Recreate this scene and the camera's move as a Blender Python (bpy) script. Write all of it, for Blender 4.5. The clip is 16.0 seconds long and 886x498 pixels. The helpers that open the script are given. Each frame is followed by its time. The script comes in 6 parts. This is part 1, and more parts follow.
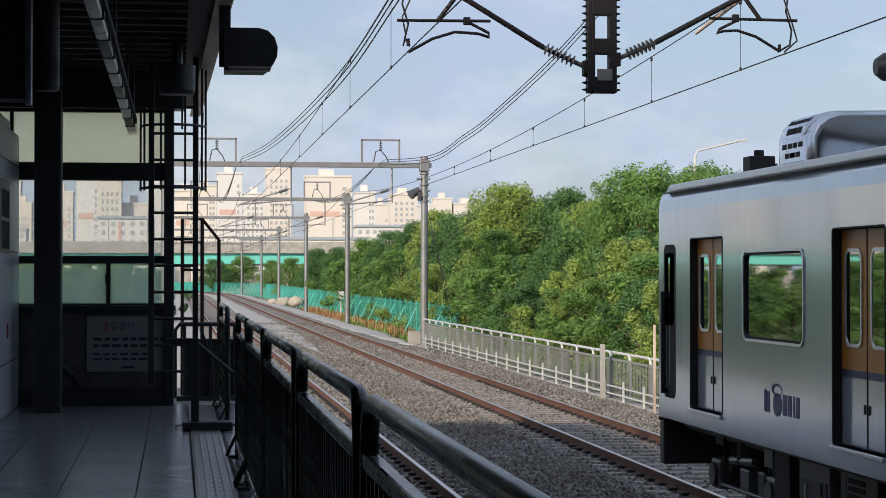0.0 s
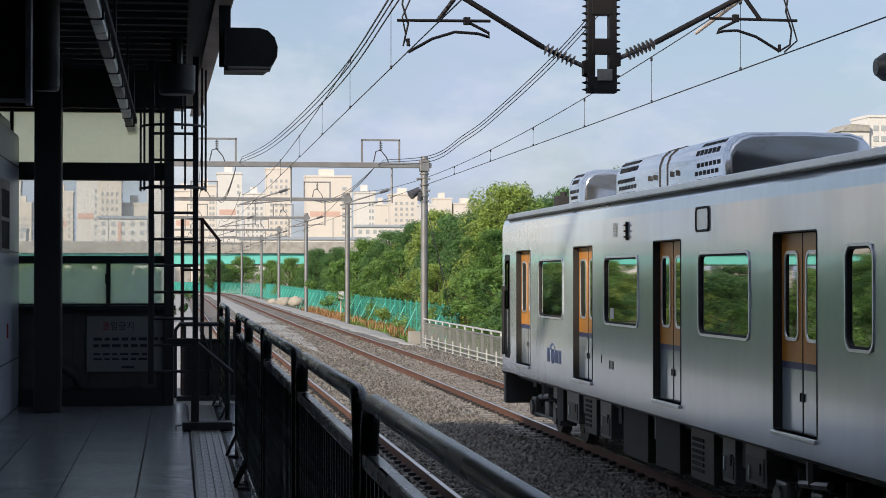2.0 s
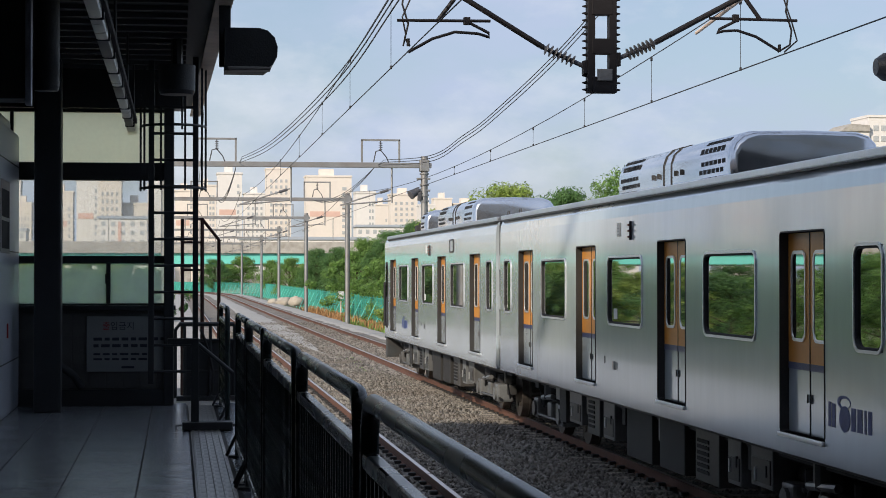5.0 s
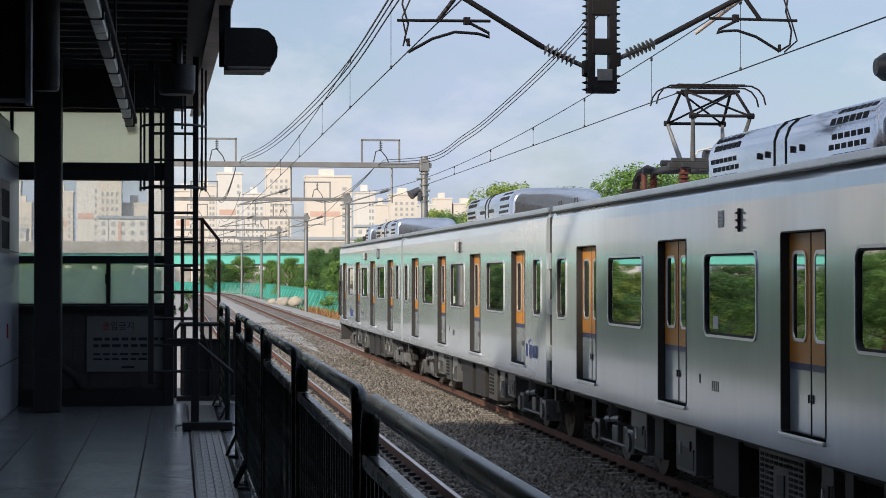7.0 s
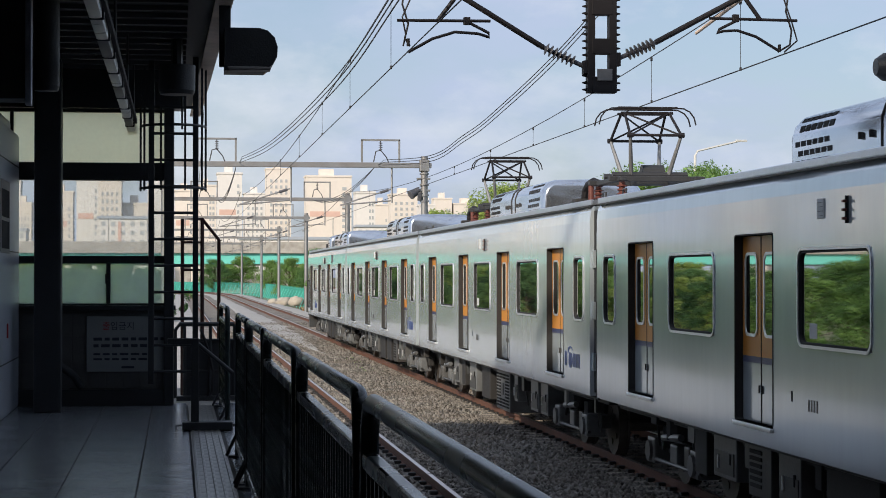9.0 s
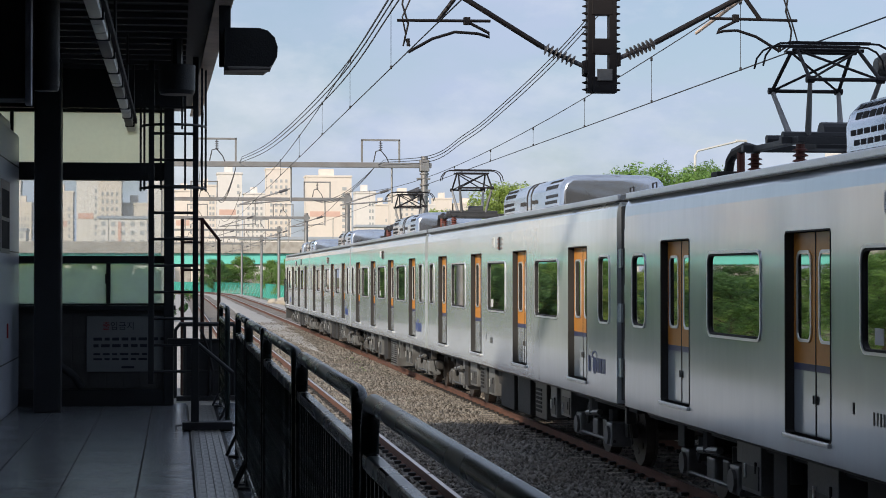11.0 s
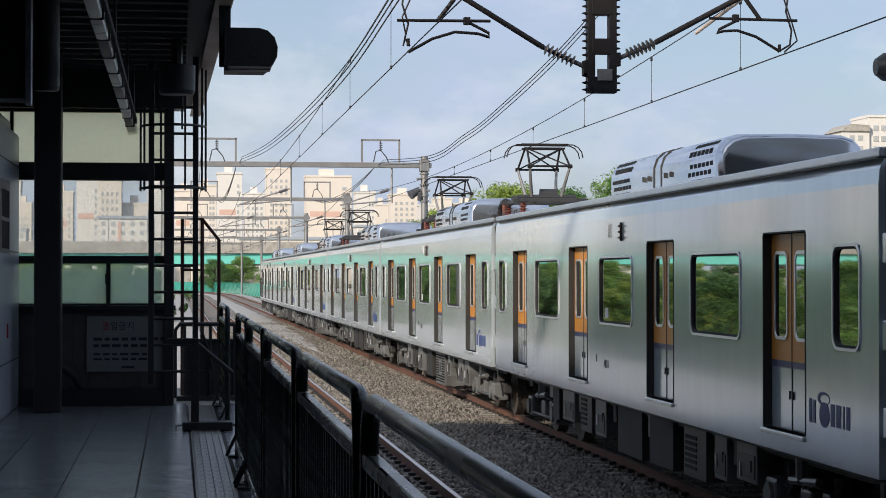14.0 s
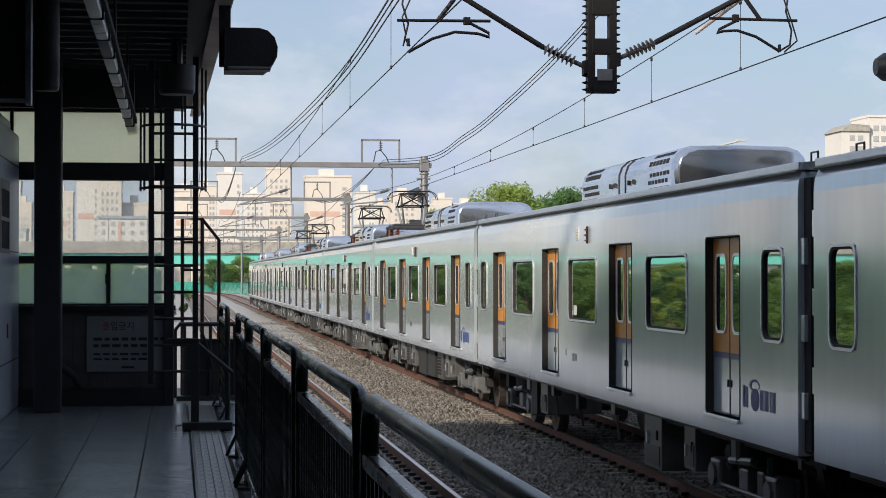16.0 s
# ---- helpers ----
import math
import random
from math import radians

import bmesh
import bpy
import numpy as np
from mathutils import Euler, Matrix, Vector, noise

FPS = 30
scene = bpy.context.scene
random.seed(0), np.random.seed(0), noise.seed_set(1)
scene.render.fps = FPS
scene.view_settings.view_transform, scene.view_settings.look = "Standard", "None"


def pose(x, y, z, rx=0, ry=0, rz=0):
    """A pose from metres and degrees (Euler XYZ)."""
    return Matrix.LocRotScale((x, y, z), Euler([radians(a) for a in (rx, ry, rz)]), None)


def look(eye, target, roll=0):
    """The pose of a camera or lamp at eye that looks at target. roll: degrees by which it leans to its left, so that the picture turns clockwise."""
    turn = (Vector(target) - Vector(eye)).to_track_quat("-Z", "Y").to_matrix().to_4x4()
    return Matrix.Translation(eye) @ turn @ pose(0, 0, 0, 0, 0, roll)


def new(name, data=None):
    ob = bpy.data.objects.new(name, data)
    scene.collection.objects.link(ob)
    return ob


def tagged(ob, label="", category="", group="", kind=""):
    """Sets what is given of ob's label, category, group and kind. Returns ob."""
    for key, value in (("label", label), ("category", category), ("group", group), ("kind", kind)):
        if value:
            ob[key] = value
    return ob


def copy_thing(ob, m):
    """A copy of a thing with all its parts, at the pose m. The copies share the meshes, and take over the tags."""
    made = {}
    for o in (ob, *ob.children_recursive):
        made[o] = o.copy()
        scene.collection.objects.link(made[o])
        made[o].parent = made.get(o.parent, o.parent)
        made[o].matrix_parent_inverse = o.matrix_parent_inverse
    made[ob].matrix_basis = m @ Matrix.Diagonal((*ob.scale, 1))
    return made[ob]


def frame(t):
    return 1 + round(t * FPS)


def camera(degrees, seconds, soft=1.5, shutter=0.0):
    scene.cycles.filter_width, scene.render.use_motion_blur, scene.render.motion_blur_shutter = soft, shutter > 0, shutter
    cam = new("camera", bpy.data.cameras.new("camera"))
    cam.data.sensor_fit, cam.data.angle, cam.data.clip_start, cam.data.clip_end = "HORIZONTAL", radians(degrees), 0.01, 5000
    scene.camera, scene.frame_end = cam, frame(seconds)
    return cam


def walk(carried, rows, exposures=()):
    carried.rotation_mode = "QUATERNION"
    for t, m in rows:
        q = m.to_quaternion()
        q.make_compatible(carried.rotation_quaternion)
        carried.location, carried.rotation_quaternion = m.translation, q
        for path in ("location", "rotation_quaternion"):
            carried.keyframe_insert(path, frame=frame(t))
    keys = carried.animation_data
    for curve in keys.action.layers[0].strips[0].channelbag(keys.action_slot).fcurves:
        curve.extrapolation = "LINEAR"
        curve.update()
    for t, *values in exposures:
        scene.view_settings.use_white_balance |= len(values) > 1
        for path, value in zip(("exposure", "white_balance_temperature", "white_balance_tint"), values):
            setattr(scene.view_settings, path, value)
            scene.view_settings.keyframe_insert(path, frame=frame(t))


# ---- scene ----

EYE = (0.0, 0.0, 2.69)
TURN, TILT = 0.1354, 0.01347
AHEAD = (math.sin(TURN) * math.cos(TILT), math.cos(TURN) * math.cos(TILT), math.sin(TILT))
VIEW = look(EYE, [e + 50 * a for e, a in zip(EYE, AHEAD)])
cam = camera(25.53, 16.0, soft=0.9)
walk(cam, [(0.0, VIEW), (16.0, VIEW)], exposures=[(0.0, 0.0), (16.0, 0.0)])

# ---- light ----
SUN_EL, SUN_FROM = radians(27), Vector((-0.68, -0.73, 0.0)).normalized()


def make_world():
    w = bpy.data.worlds.new("sky")
    scene.world = w
    w.use_nodes = True
    nt = w.node_tree
    nt.nodes.clear()
    out = nt.nodes.new("ShaderNodeOutputWorld")
    bg = nt.nodes.new("ShaderNodeBackground")
    bg.inputs["Strength"].default_value = 0.115
    sky = nt.nodes.new("ShaderNodeTexSky")
    sky.sky_type = "NISHITA"
    sky.sun_disc = False
    sky.sun_elevation = SUN_EL
    sky.sun_rotation = math.atan2(SUN_FROM.x, SUN_FROM.y)
    sky.dust_density, sky.air_density, sky.ozone_density = 1.6, 1.0, 2.0
    co = nt.nodes.new("ShaderNodeTexCoord")
    mp = nt.nodes.new("ShaderNodeMapping")
    mp.inputs["Scale"].default_value = (5.0, 5.0, 13.0)
    mp.inputs["Location"].default_value = (0.35, 0.2, 0.6)
    n1 = nt.nodes.new("ShaderNodeTexNoise")
    n1.inputs["Scale"].default_value, n1.inputs["Detail"].default_value, n1.inputs["Roughness"].default_value = 1.3, 7, 0.55
    ramp = nt.nodes.new("ShaderNodeValToRGB")
    ramp.color_ramp.elements[0].position, ramp.color_ramp.elements[1].position = 0.43, 0.62
    ramp.color_ramp.elements[0].color = (0.42, 0.42, 0.42, 1)
    ramp.color_ramp.elements[1].color = (0.92, 0.92, 0.92, 1)
    mix = nt.nodes.new("ShaderNodeMix")
    mix.data_type = "RGBA"
    mix.inputs["B"].default_value = (4.45, 5.2, 6.95, 1)
    nt.links.new(co.outputs["Generated"], mp.inputs["Vector"])
    nt.links.new(mp.outputs[0], n1.inputs["Vector"])
    nt.links.new(n1.outputs["Fac"], ramp.inputs[0])
    nt.links.new(ramp.outputs[0], mix.inputs["Factor"])
    nt.links.new(sky.outputs[0], mix.inputs["A"])
    # thin white clouds
    n2 = nt.nodes.new("ShaderNodeTexNoise")
    n2.inputs["Scale"].default_value, n2.inputs["Detail"].default_value, n2.inputs["Roughness"].default_value = 2.1, 8, 0.6
    mp2 = nt.nodes.new("ShaderNodeMapping")
    mp2.inputs["Scale"].default_value, mp2.inputs["Location"].default_value = (4.0, 4.0, 8.0), (1.9, 0.4, 0.2)
    ramp2 = nt.nodes.new("ShaderNodeValToRGB")
    ramp2.color_ramp.elements[0].position, ramp2.color_ramp.elements[1].position = 0.47, 0.72
    ramp2.color_ramp.elements[0].color, ramp2.color_ramp.elements[1].color = (0, 0, 0, 1), (0.7, 0.7, 0.7, 1)
    mix2 = nt.nodes.new("ShaderNodeMix")
    mix2.data_type = "RGBA"
    mix2.inputs["B"].default_value = (6.9, 7.2, 7.9, 1)
    nt.links.new(co.outputs["Generated"], mp2.inputs["Vector"])
    nt.links.new(mp2.outputs[0], n2.inputs["Vector"])
    nt.links.new(n2.outputs["Fac"], ramp2.inputs[0])
    nt.links.new(ramp2.outputs[0], mix2.inputs["Factor"])
    nt.links.new(mix.outputs["Result"], mix2.inputs["A"])
    nt.links.new(mix2.outputs["Result"], bg.inputs[0])
    nt.links.new(bg.outputs[0], out.inputs[0])


make_world()
sun = new("sun", bpy.data.lights.new("sun", "SUN"))
sun.data.energy, sun.data.angle, sun.data.color = 4.2, radians(2.5), (1.0, 0.88, 0.72)
sun.matrix_world = look((SUN_FROM.x * 60, SUN_FROM.y * 60, 60 * math.tan(SUN_EL)), (0, 0, 0))


# ---- materials ----
def mat(name, col, rough=0.6, metal=0.0, var=0.15, scale=4.0, fine=60.0, bump=0.15, dirt=None, dirt_amt=0.0, spec=0.5,
        rnd=0.0, stretch=(1, 1, 1), aniso=0.0, emit=0.0, trans=0.0, island=False, ior=1.45, rvar=0.08):
    m = bpy.data.materials.new(name)
    m.use_nodes = True
    nt = m.node_tree
    b = nt.nodes["Principled BSDF"]
    N, L = nt.nodes.new, nt.links.new
    co = N("ShaderNodeTexCoord")
    mp = N("ShaderNodeMapping")
    mp.inputs["Scale"].default_value = stretch
    L(co.outputs["Object"], mp.inputs["Vector"])
    big, sml = N("ShaderNodeTexNoise"), N("ShaderNodeTexNoise")
    for n, s in ((big, scale), (sml, fine)):
        n.inputs["Scale"].default_value, n.inputs["Detail"].default_value = s, 5
        L(mp.outputs[0], n.inputs["Vector"])
    add = N("ShaderNodeMath")
    add.operation = "ADD"
    L(big.outputs["Fac"], add.inputs[0])
    L(sml.outputs["Fac"], add.inputs[1])
    rng = N("ShaderNodeMapRange")
    rng.inputs["From Min"].default_value, rng.inputs["From Max"].default_value = 0.6, 1.4
    rng.inputs["To Min"].default_value, rng.inputs["To Max"].default_value = 1 - var, 1 + var
    L(add.outputs[0], rng.inputs["Value"])
    val = rng.outputs[0]
    if rnd:
        info = N("ShaderNodeNewGeometry") if island else N("ShaderNodeObjectInfo")
        r2 = N("ShaderNodeMapRange")
        r2.inputs["To Min"].default_value, r2.inputs["To Max"].default_value = 1 - rnd, 1 + rnd
        L(info.outputs["Random Per Island" if island else "Random"], r2.inputs["Value"])
        mu = N("ShaderNodeMath")
        mu.operation = "MULTIPLY"
        L(val, mu.inputs[0])
        L(r2.outputs[0], mu.inputs[1])
        val = mu.outputs[0]
    sc = N("ShaderNodeVectorMath")
    sc.operation = "SCALE"
    sc.inputs[0].default_value = col
    L(val, sc.inputs["Scale"])
    colour = sc.outputs[0]
    if dirt:
        dn = N("ShaderNodeTexNoise")
        dn.inputs["Scale"].default_value, dn.inputs["Detail"].default_value = scale * 0.6, 8
        L(mp.outputs[0], dn.inputs["Vector"])
        dr = N("ShaderNodeMapRange")
        dr.inputs["From Min"].default_value, dr.inputs["From Max"].default_value = 0.42, 0.68
        dr.inputs["To Max"].default_value = dirt_amt
        L(dn.outputs["Fac"], dr.inputs["Value"])
        mx = N("ShaderNodeMix")
        mx.data_type = "RGBA"
        mx.inputs["B"].default_value = (*dirt, 1)
        L(dr.outputs[0], mx.inputs["Factor"])
        L(colour, mx.inputs["A"])
        colour = mx.outputs["Result"]
    L(colour, b.inputs["Base Color"])
    rr = N("ShaderNodeMapRange")
    rr.inputs["To Min"].default_value, rr.inputs["To Max"].default_value = max(0.02, rough - rvar), min(1, rough + rvar)
    L(big.outputs["Fac"], rr.inputs["Value"])
    L(rr.outputs[0], b.inputs["Roughness"])
    b.inputs["Metallic"].default_value, b.inputs["Specular IOR Level"].default_value = metal, spec
    b.inputs["Anisotropic"].default_value, b.inputs["IOR"].default_value = aniso, ior
    b.inputs["Transmission Weight"].default_value = trans
    if emit:
        L(colour, b.inputs["Emission Color"])
        b.inputs["Emission Strength"].default_value = emit
    if bump:
        bp = N("ShaderNodeBump")
        bp.inputs["Strength"].default_value, bp.inputs["Distance"].default_value = bump, 0.02
        L(sml.outputs["Fac"], bp.inputs["Height"])
        L(bp.outputs[0], b.inputs["Normal"])
    return m


STEEL = mat("brushed stainless steel", (0.68, 0.765, 0.82), 0.14, 0.47, 0.06, 0.6, 4, 0.06, aniso=0.2, stretch=(1, 1.5, 0.35), rvar=0.06)
STEEL.node_tree.nodes["Principled BSDF"].inputs["Coat Weight"].default_value = 0.4
STEEL.node_tree.nodes["Principled BSDF"].inputs["Coat Roughness"].default_value = 0.04
_t = STEEL.node_tree.nodes.new("ShaderNodeTangent")
_t.direction_type, _t.axis = "RADIAL", "Z"
STEEL.node_tree.links.new(_t.outputs[0], STEEL.node_tree.nodes["Principled BSDF"].inputs["Tangent"])
STEEL.node_tree.nodes["Principled BSDF"].inputs["Anisotropic Rotation"].default_value = 0.25
ROOF_EDGE = mat("light grey roof edge", (0.74, 0.77, 0.82), 0.38, 0.95, 0.08)
STEEL_ROOF = mat("roof steel", (0.52, 0.53, 0.54), 0.42, 1.0, 0.12, 1.5, 30, 0.05, dirt=(0.25, 0.23, 0.2), dirt_amt=0.5)
STEEL_LIGHT = mat("sheet aluminium", (0.66, 0.70, 0.76), 0.13, 0.92, 0.06, 1.2, 25, 0.02, dirt=(0.5, 0.5, 0.48), dirt_amt=0.3)
CHROME = mat("window frame steel", (0.86, 0.87, 0.88), 0.42, 0.95, 0.04, 3, 40, 0.0)
ORANGE = mat("orange door paint", (0.62, 0.26, 0.045), 0.35, 0.0, 0.08, 2, 30, 0.02)
NAVY = mat("navy stripe paint", (0.05, 0.06, 0.14), 0.4, 0.0, 0.1)
LOGO = mat("blue logo film", (0.04, 0.07, 0.22), 0.4, 0.0, 0.1)
DARKGLASS = mat("tinted train glass", (0.015, 0.02, 0.02), 0.015, 0.0, 0.1, 0.5, 5, 0.0, spec=1.0, ior=4.0, rvar=0.005)
RUBBER = mat("black rubber", (0.018, 0.018, 0.02), 0.75, 0.0, 0.25)
UNDER = mat("grey underframe paint", (0.052, 0.056, 0.06), 0.4, 0.0, 0.3, 3, 40, 0.1, dirt=(0.07, 0.055, 0.045), dirt_amt=0.6)
UNDER_LT = mat("light grey equipment paint", (0.15, 0.158, 0.165), 0.38, 0.0, 0.2, 3, 40, 0.1, dirt=(0.05, 0.042, 0.036), dirt_amt=0.6)
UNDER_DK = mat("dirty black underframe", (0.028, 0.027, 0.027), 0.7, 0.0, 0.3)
SLOT = mat("dark slots", (0.012, 0.012, 0.013), 0.8, 0.0, 0.2)
PANTO = mat("pantograph grey paint", (0.055, 0.057, 0.062), 0.5, 0.3, 0.2)
PANTO_RED = mat("oxide red insulator", (0.13, 0.04, 0.03), 0.45, 0.0, 0.25)
RAILSIDE = mat("rusty rail", (0.135, 0.062, 0.042), 0.85, 0.0, 0.3, 2, 50, 0.3, dirt=(0.09, 0.05, 0.035), dirt_amt=0.6)
WHEEL = mat("worn wheel steel", (0.10, 0.085, 0.075), 0.5, 0.6, 0.25)
RAILTOP = mat("worn rail head", (0.55, 0.5, 0.47), 0.3, 1.0, 0.1)
SLEEPER = mat("concrete sleeper", (0.34, 0.31, 0.27), 0.9, 0.0, 0.2, 3, 60, 0.3, dirt=(0.2, 0.13, 0.09), dirt_amt=0.6, rnd=0.12)
BALLAST = mat("ballast bed", (0.19, 0.178, 0.162), 0.95, 0.0, 0.75, 0.9, 16.0, 1.0, dirt=(0.16, 0.12, 0.09), dirt_amt=0.45)
STONE = mat("ballast stone", (0.19, 0.178, 0.16), 0.9, 0.0, 0.25, 0.7, 40, 0.3, rnd=0.65, island=True, dirt=(0.13, 0.095, 0.07), dirt_amt=0.4)
GROUND = mat("dry earth and weeds", (0.16, 0.15, 0.08), 0.95, 0.0, 0.5, 0.35, 6, 0.6, dirt=(0.06, 0.1, 0.03), dirt_amt=0.8)
SAND = mat("pale gravel path", (0.36, 0.355, 0.345), 0.95, 0.0, 0.22, 0.6, 12, 0.5)
CONCRETE = mat("weathered concrete", (0.42, 0.4, 0.37), 0.9, 0.0, 0.2, 1.2, 30, 0.25, dirt=(0.2, 0.18, 0.15), dirt_amt=0.5)
TILE = mat("grey floor tile", (0.20, 0.215, 0.235), 0.24, 0.0, 0.12, 1.5, 40, 0.02, rnd=0.06, dirt=(0.13, 0.13, 0.13), dirt_amt=0.4)
JOINT = mat("tile joint", (0.05, 0.05, 0.052), 0.9)
TACTILE = mat("worn tactile strip", (0.38, 0.37, 0.34), 0.3, 0.2, 0.25, 3, 50, 0.1, dirt=(0.08, 0.08, 0.08), dirt_amt=0.7)
FENCE_GREEN = mat("dark green gloss paint", (0.022, 0.034, 0.032), 0.27, 0.0, 0.2, 3, 60, 0.03)
BLACKSTEEL = mat("dark painted steel", (0.036, 0.039, 0.043), 0.45, 0.0, 0.2)
BROWNSTEEL = mat("dark red-brown handrail paint", (0.06, 0.02, 0.018), 0.45, 0.0, 0.2)
DARKWALL = mat("dark wall tile", (0.12, 0.12, 0.118), 0.4, 0.0, 0.15, rnd=0.1)
CEIL = mat("dark ceiling louvre", (0.085, 0.088, 0.095), 0.6, 0.0, 0.2)
FASCIA = mat("beige fascia sheet", (0.70, 0.55, 0.45), 0.5, 0.0, 0.2, 2, 30, 0.05, dirt=(0.2, 0.14, 0.1), dirt_amt=0.5)
PANEL = mat("pale grey steel panel", (0.46, 0.50, 0.56), 0.35, 0.3, 0.1)
GALV = mat("galvanised steel", (0.30, 0.305, 0.31), 0.5, 0.6, 0.15, 2, 30, 0.08, dirt=(0.25, 0.2, 0.16), dirt_amt=0.4)
WIRE = mat("overhead wire", (0.055, 0.055, 0.06), 0.6, 0.3, 0.2)
# Near-black colour carries the shade that turns these arms into silhouettes.
CATENARY = mat("rusty catenary arm, darkened for shade", (0.013, 0.0105, 0.012), 0.6, 0.0, 0.3)
PORCELAIN = mat("grey porcelain", (0.10, 0.10, 0.11), 0.35)
TEAL = mat("teal mesh fence paint", (0.045, 0.34, 0.27), 0.6, 0.0, 0.25, 1.5, 20, 0.1)
TEAL2 = mat("teal girder paint", (0.16, 0.62, 0.54), 0.55, 0.0, 0.1)
FENCE_GREY = mat("grey aluminium fence", (0.33, 0.33, 0.32), 0.5, 0.4, 0.15)
FENCE_TOP = mat("pale rail aluminium", (0.62, 0.62, 0.60), 0.45, 0.2, 0.1)
GLASS = mat("clear window glass", (0.93, 0.96, 0.95), 0.02, 0.0, 0.02, bump=0.0, trans=1.0, ior=1.05, rvar=0.01)
GLASS_DIRTY = mat("dirty window glass", (0.82, 0.95, 0.87), 0.03, 0.0, 0.05, 1.5, 12, bump=0.0, trans=1.0, ior=1.05, rvar=0.01)
FROST = mat("frosted yellowed pane", (0.90, 0.885, 0.66), 0.5, 0.0, 0.06, 2, 20, 0.0, trans=1.0, ior=1.12)
LEAF = mat("foliage", (0.20, 0.34, 0.09), 0.55, 0.0, 0.35, 0.5, 6, 0.0, rnd=0.4, island=True)
LEAF_B = mat("dark foliage", (0.13, 0.25, 0.085), 0.55, 0.0, 0.35, 0.5, 6, 0.0, rnd=0.4, island=True)
LEAF_C = mat("yellow-green foliage", (0.33, 0.43, 0.11), 0.55, 0.0, 0.35, 0.5, 6, 0.0, rnd=0.4, island=True)
DRYWEED = mat("dry orange weeds", (0.36, 0.20, 0.09), 0.8, 0.0, 0.4, 0.6, 8, 0.0, rnd=0.4, island=True)
BARK = mat("bark", (0.10, 0.075, 0.05), 0.95, 0.0, 0.35, 3, 30, 0.5)
CREAM = mat("cream apartment render", (0.73, 0.67, 0.61), 0.85, 0.0, 0.05, 0.05, 0.6, 0.0)
CREAM_B = mat("pale apartment render", (0.73, 0.705, 0.68), 0.85, 0.0, 0.05, 0.05, 0.6, 0.0)
PINK = mat("faded pink facade band", (0.66, 0.45, 0.38), 0.85, 0.0, 0.06, 0.05, 0.6, 0.0)
# Distance haze over the far windows is put into this pale tone.
BLDGLASS = mat("haze-pale window glass", (0.44, 0.46, 0.47), 0.15, 0.0, 0.2, 0.3, 2, 0.0)
GREYBOARD = mat("greyed notice board", (0.30, 0.32, 0.32), 0.5, 0.0, 0.08)
SIGNWHITE = mat("white sign board", (0.6, 0.62, 0.62), 0.5, 0.0, 0.06)
SIGNRED = mat("red sign letters", (0.35, 0.03, 0.03), 0.5)
SIGNTEXT = mat("dark sign letters", (0.04, 0.045, 0.06), 0.5)
TUBE = mat("lamp tube sleeve", (0.8, 0.82, 0.8), 0.3, 0.0, 0.1)
BAG = mat("pale woven sack", (0.42, 0.375, 0.31), 0.9, 0.0, 0.2)


def leafy(m, share):
    """Lets light through leaves."""
    nt = m.node_tree
    b, out = nt.nodes["Principled BSDF"], nt.nodes["Material Output"]
    t, mx = nt.nodes.new("ShaderNodeBsdfTranslucent"), nt.nodes.new("ShaderNodeMixShader")
    mx.inputs[0].default_value = share
    nt.links.new(b.inputs["Base Color"].links[0].from_socket, t.inputs[0])
    nt.links.new(b.outputs[0], mx.inputs[1])
    nt.links.new(t.outputs[0], mx.inputs[2])
    nt.links.new(mx.outputs[0], out.inputs[0])


for leaf in (LEAF, LEAF_B, LEAF_C):
    leafy(leaf, 0.45)
leafy(FROST, 0.25)
leafy(GLASS, 0.2)
leafy(GLASS_DIRTY, 0.36)


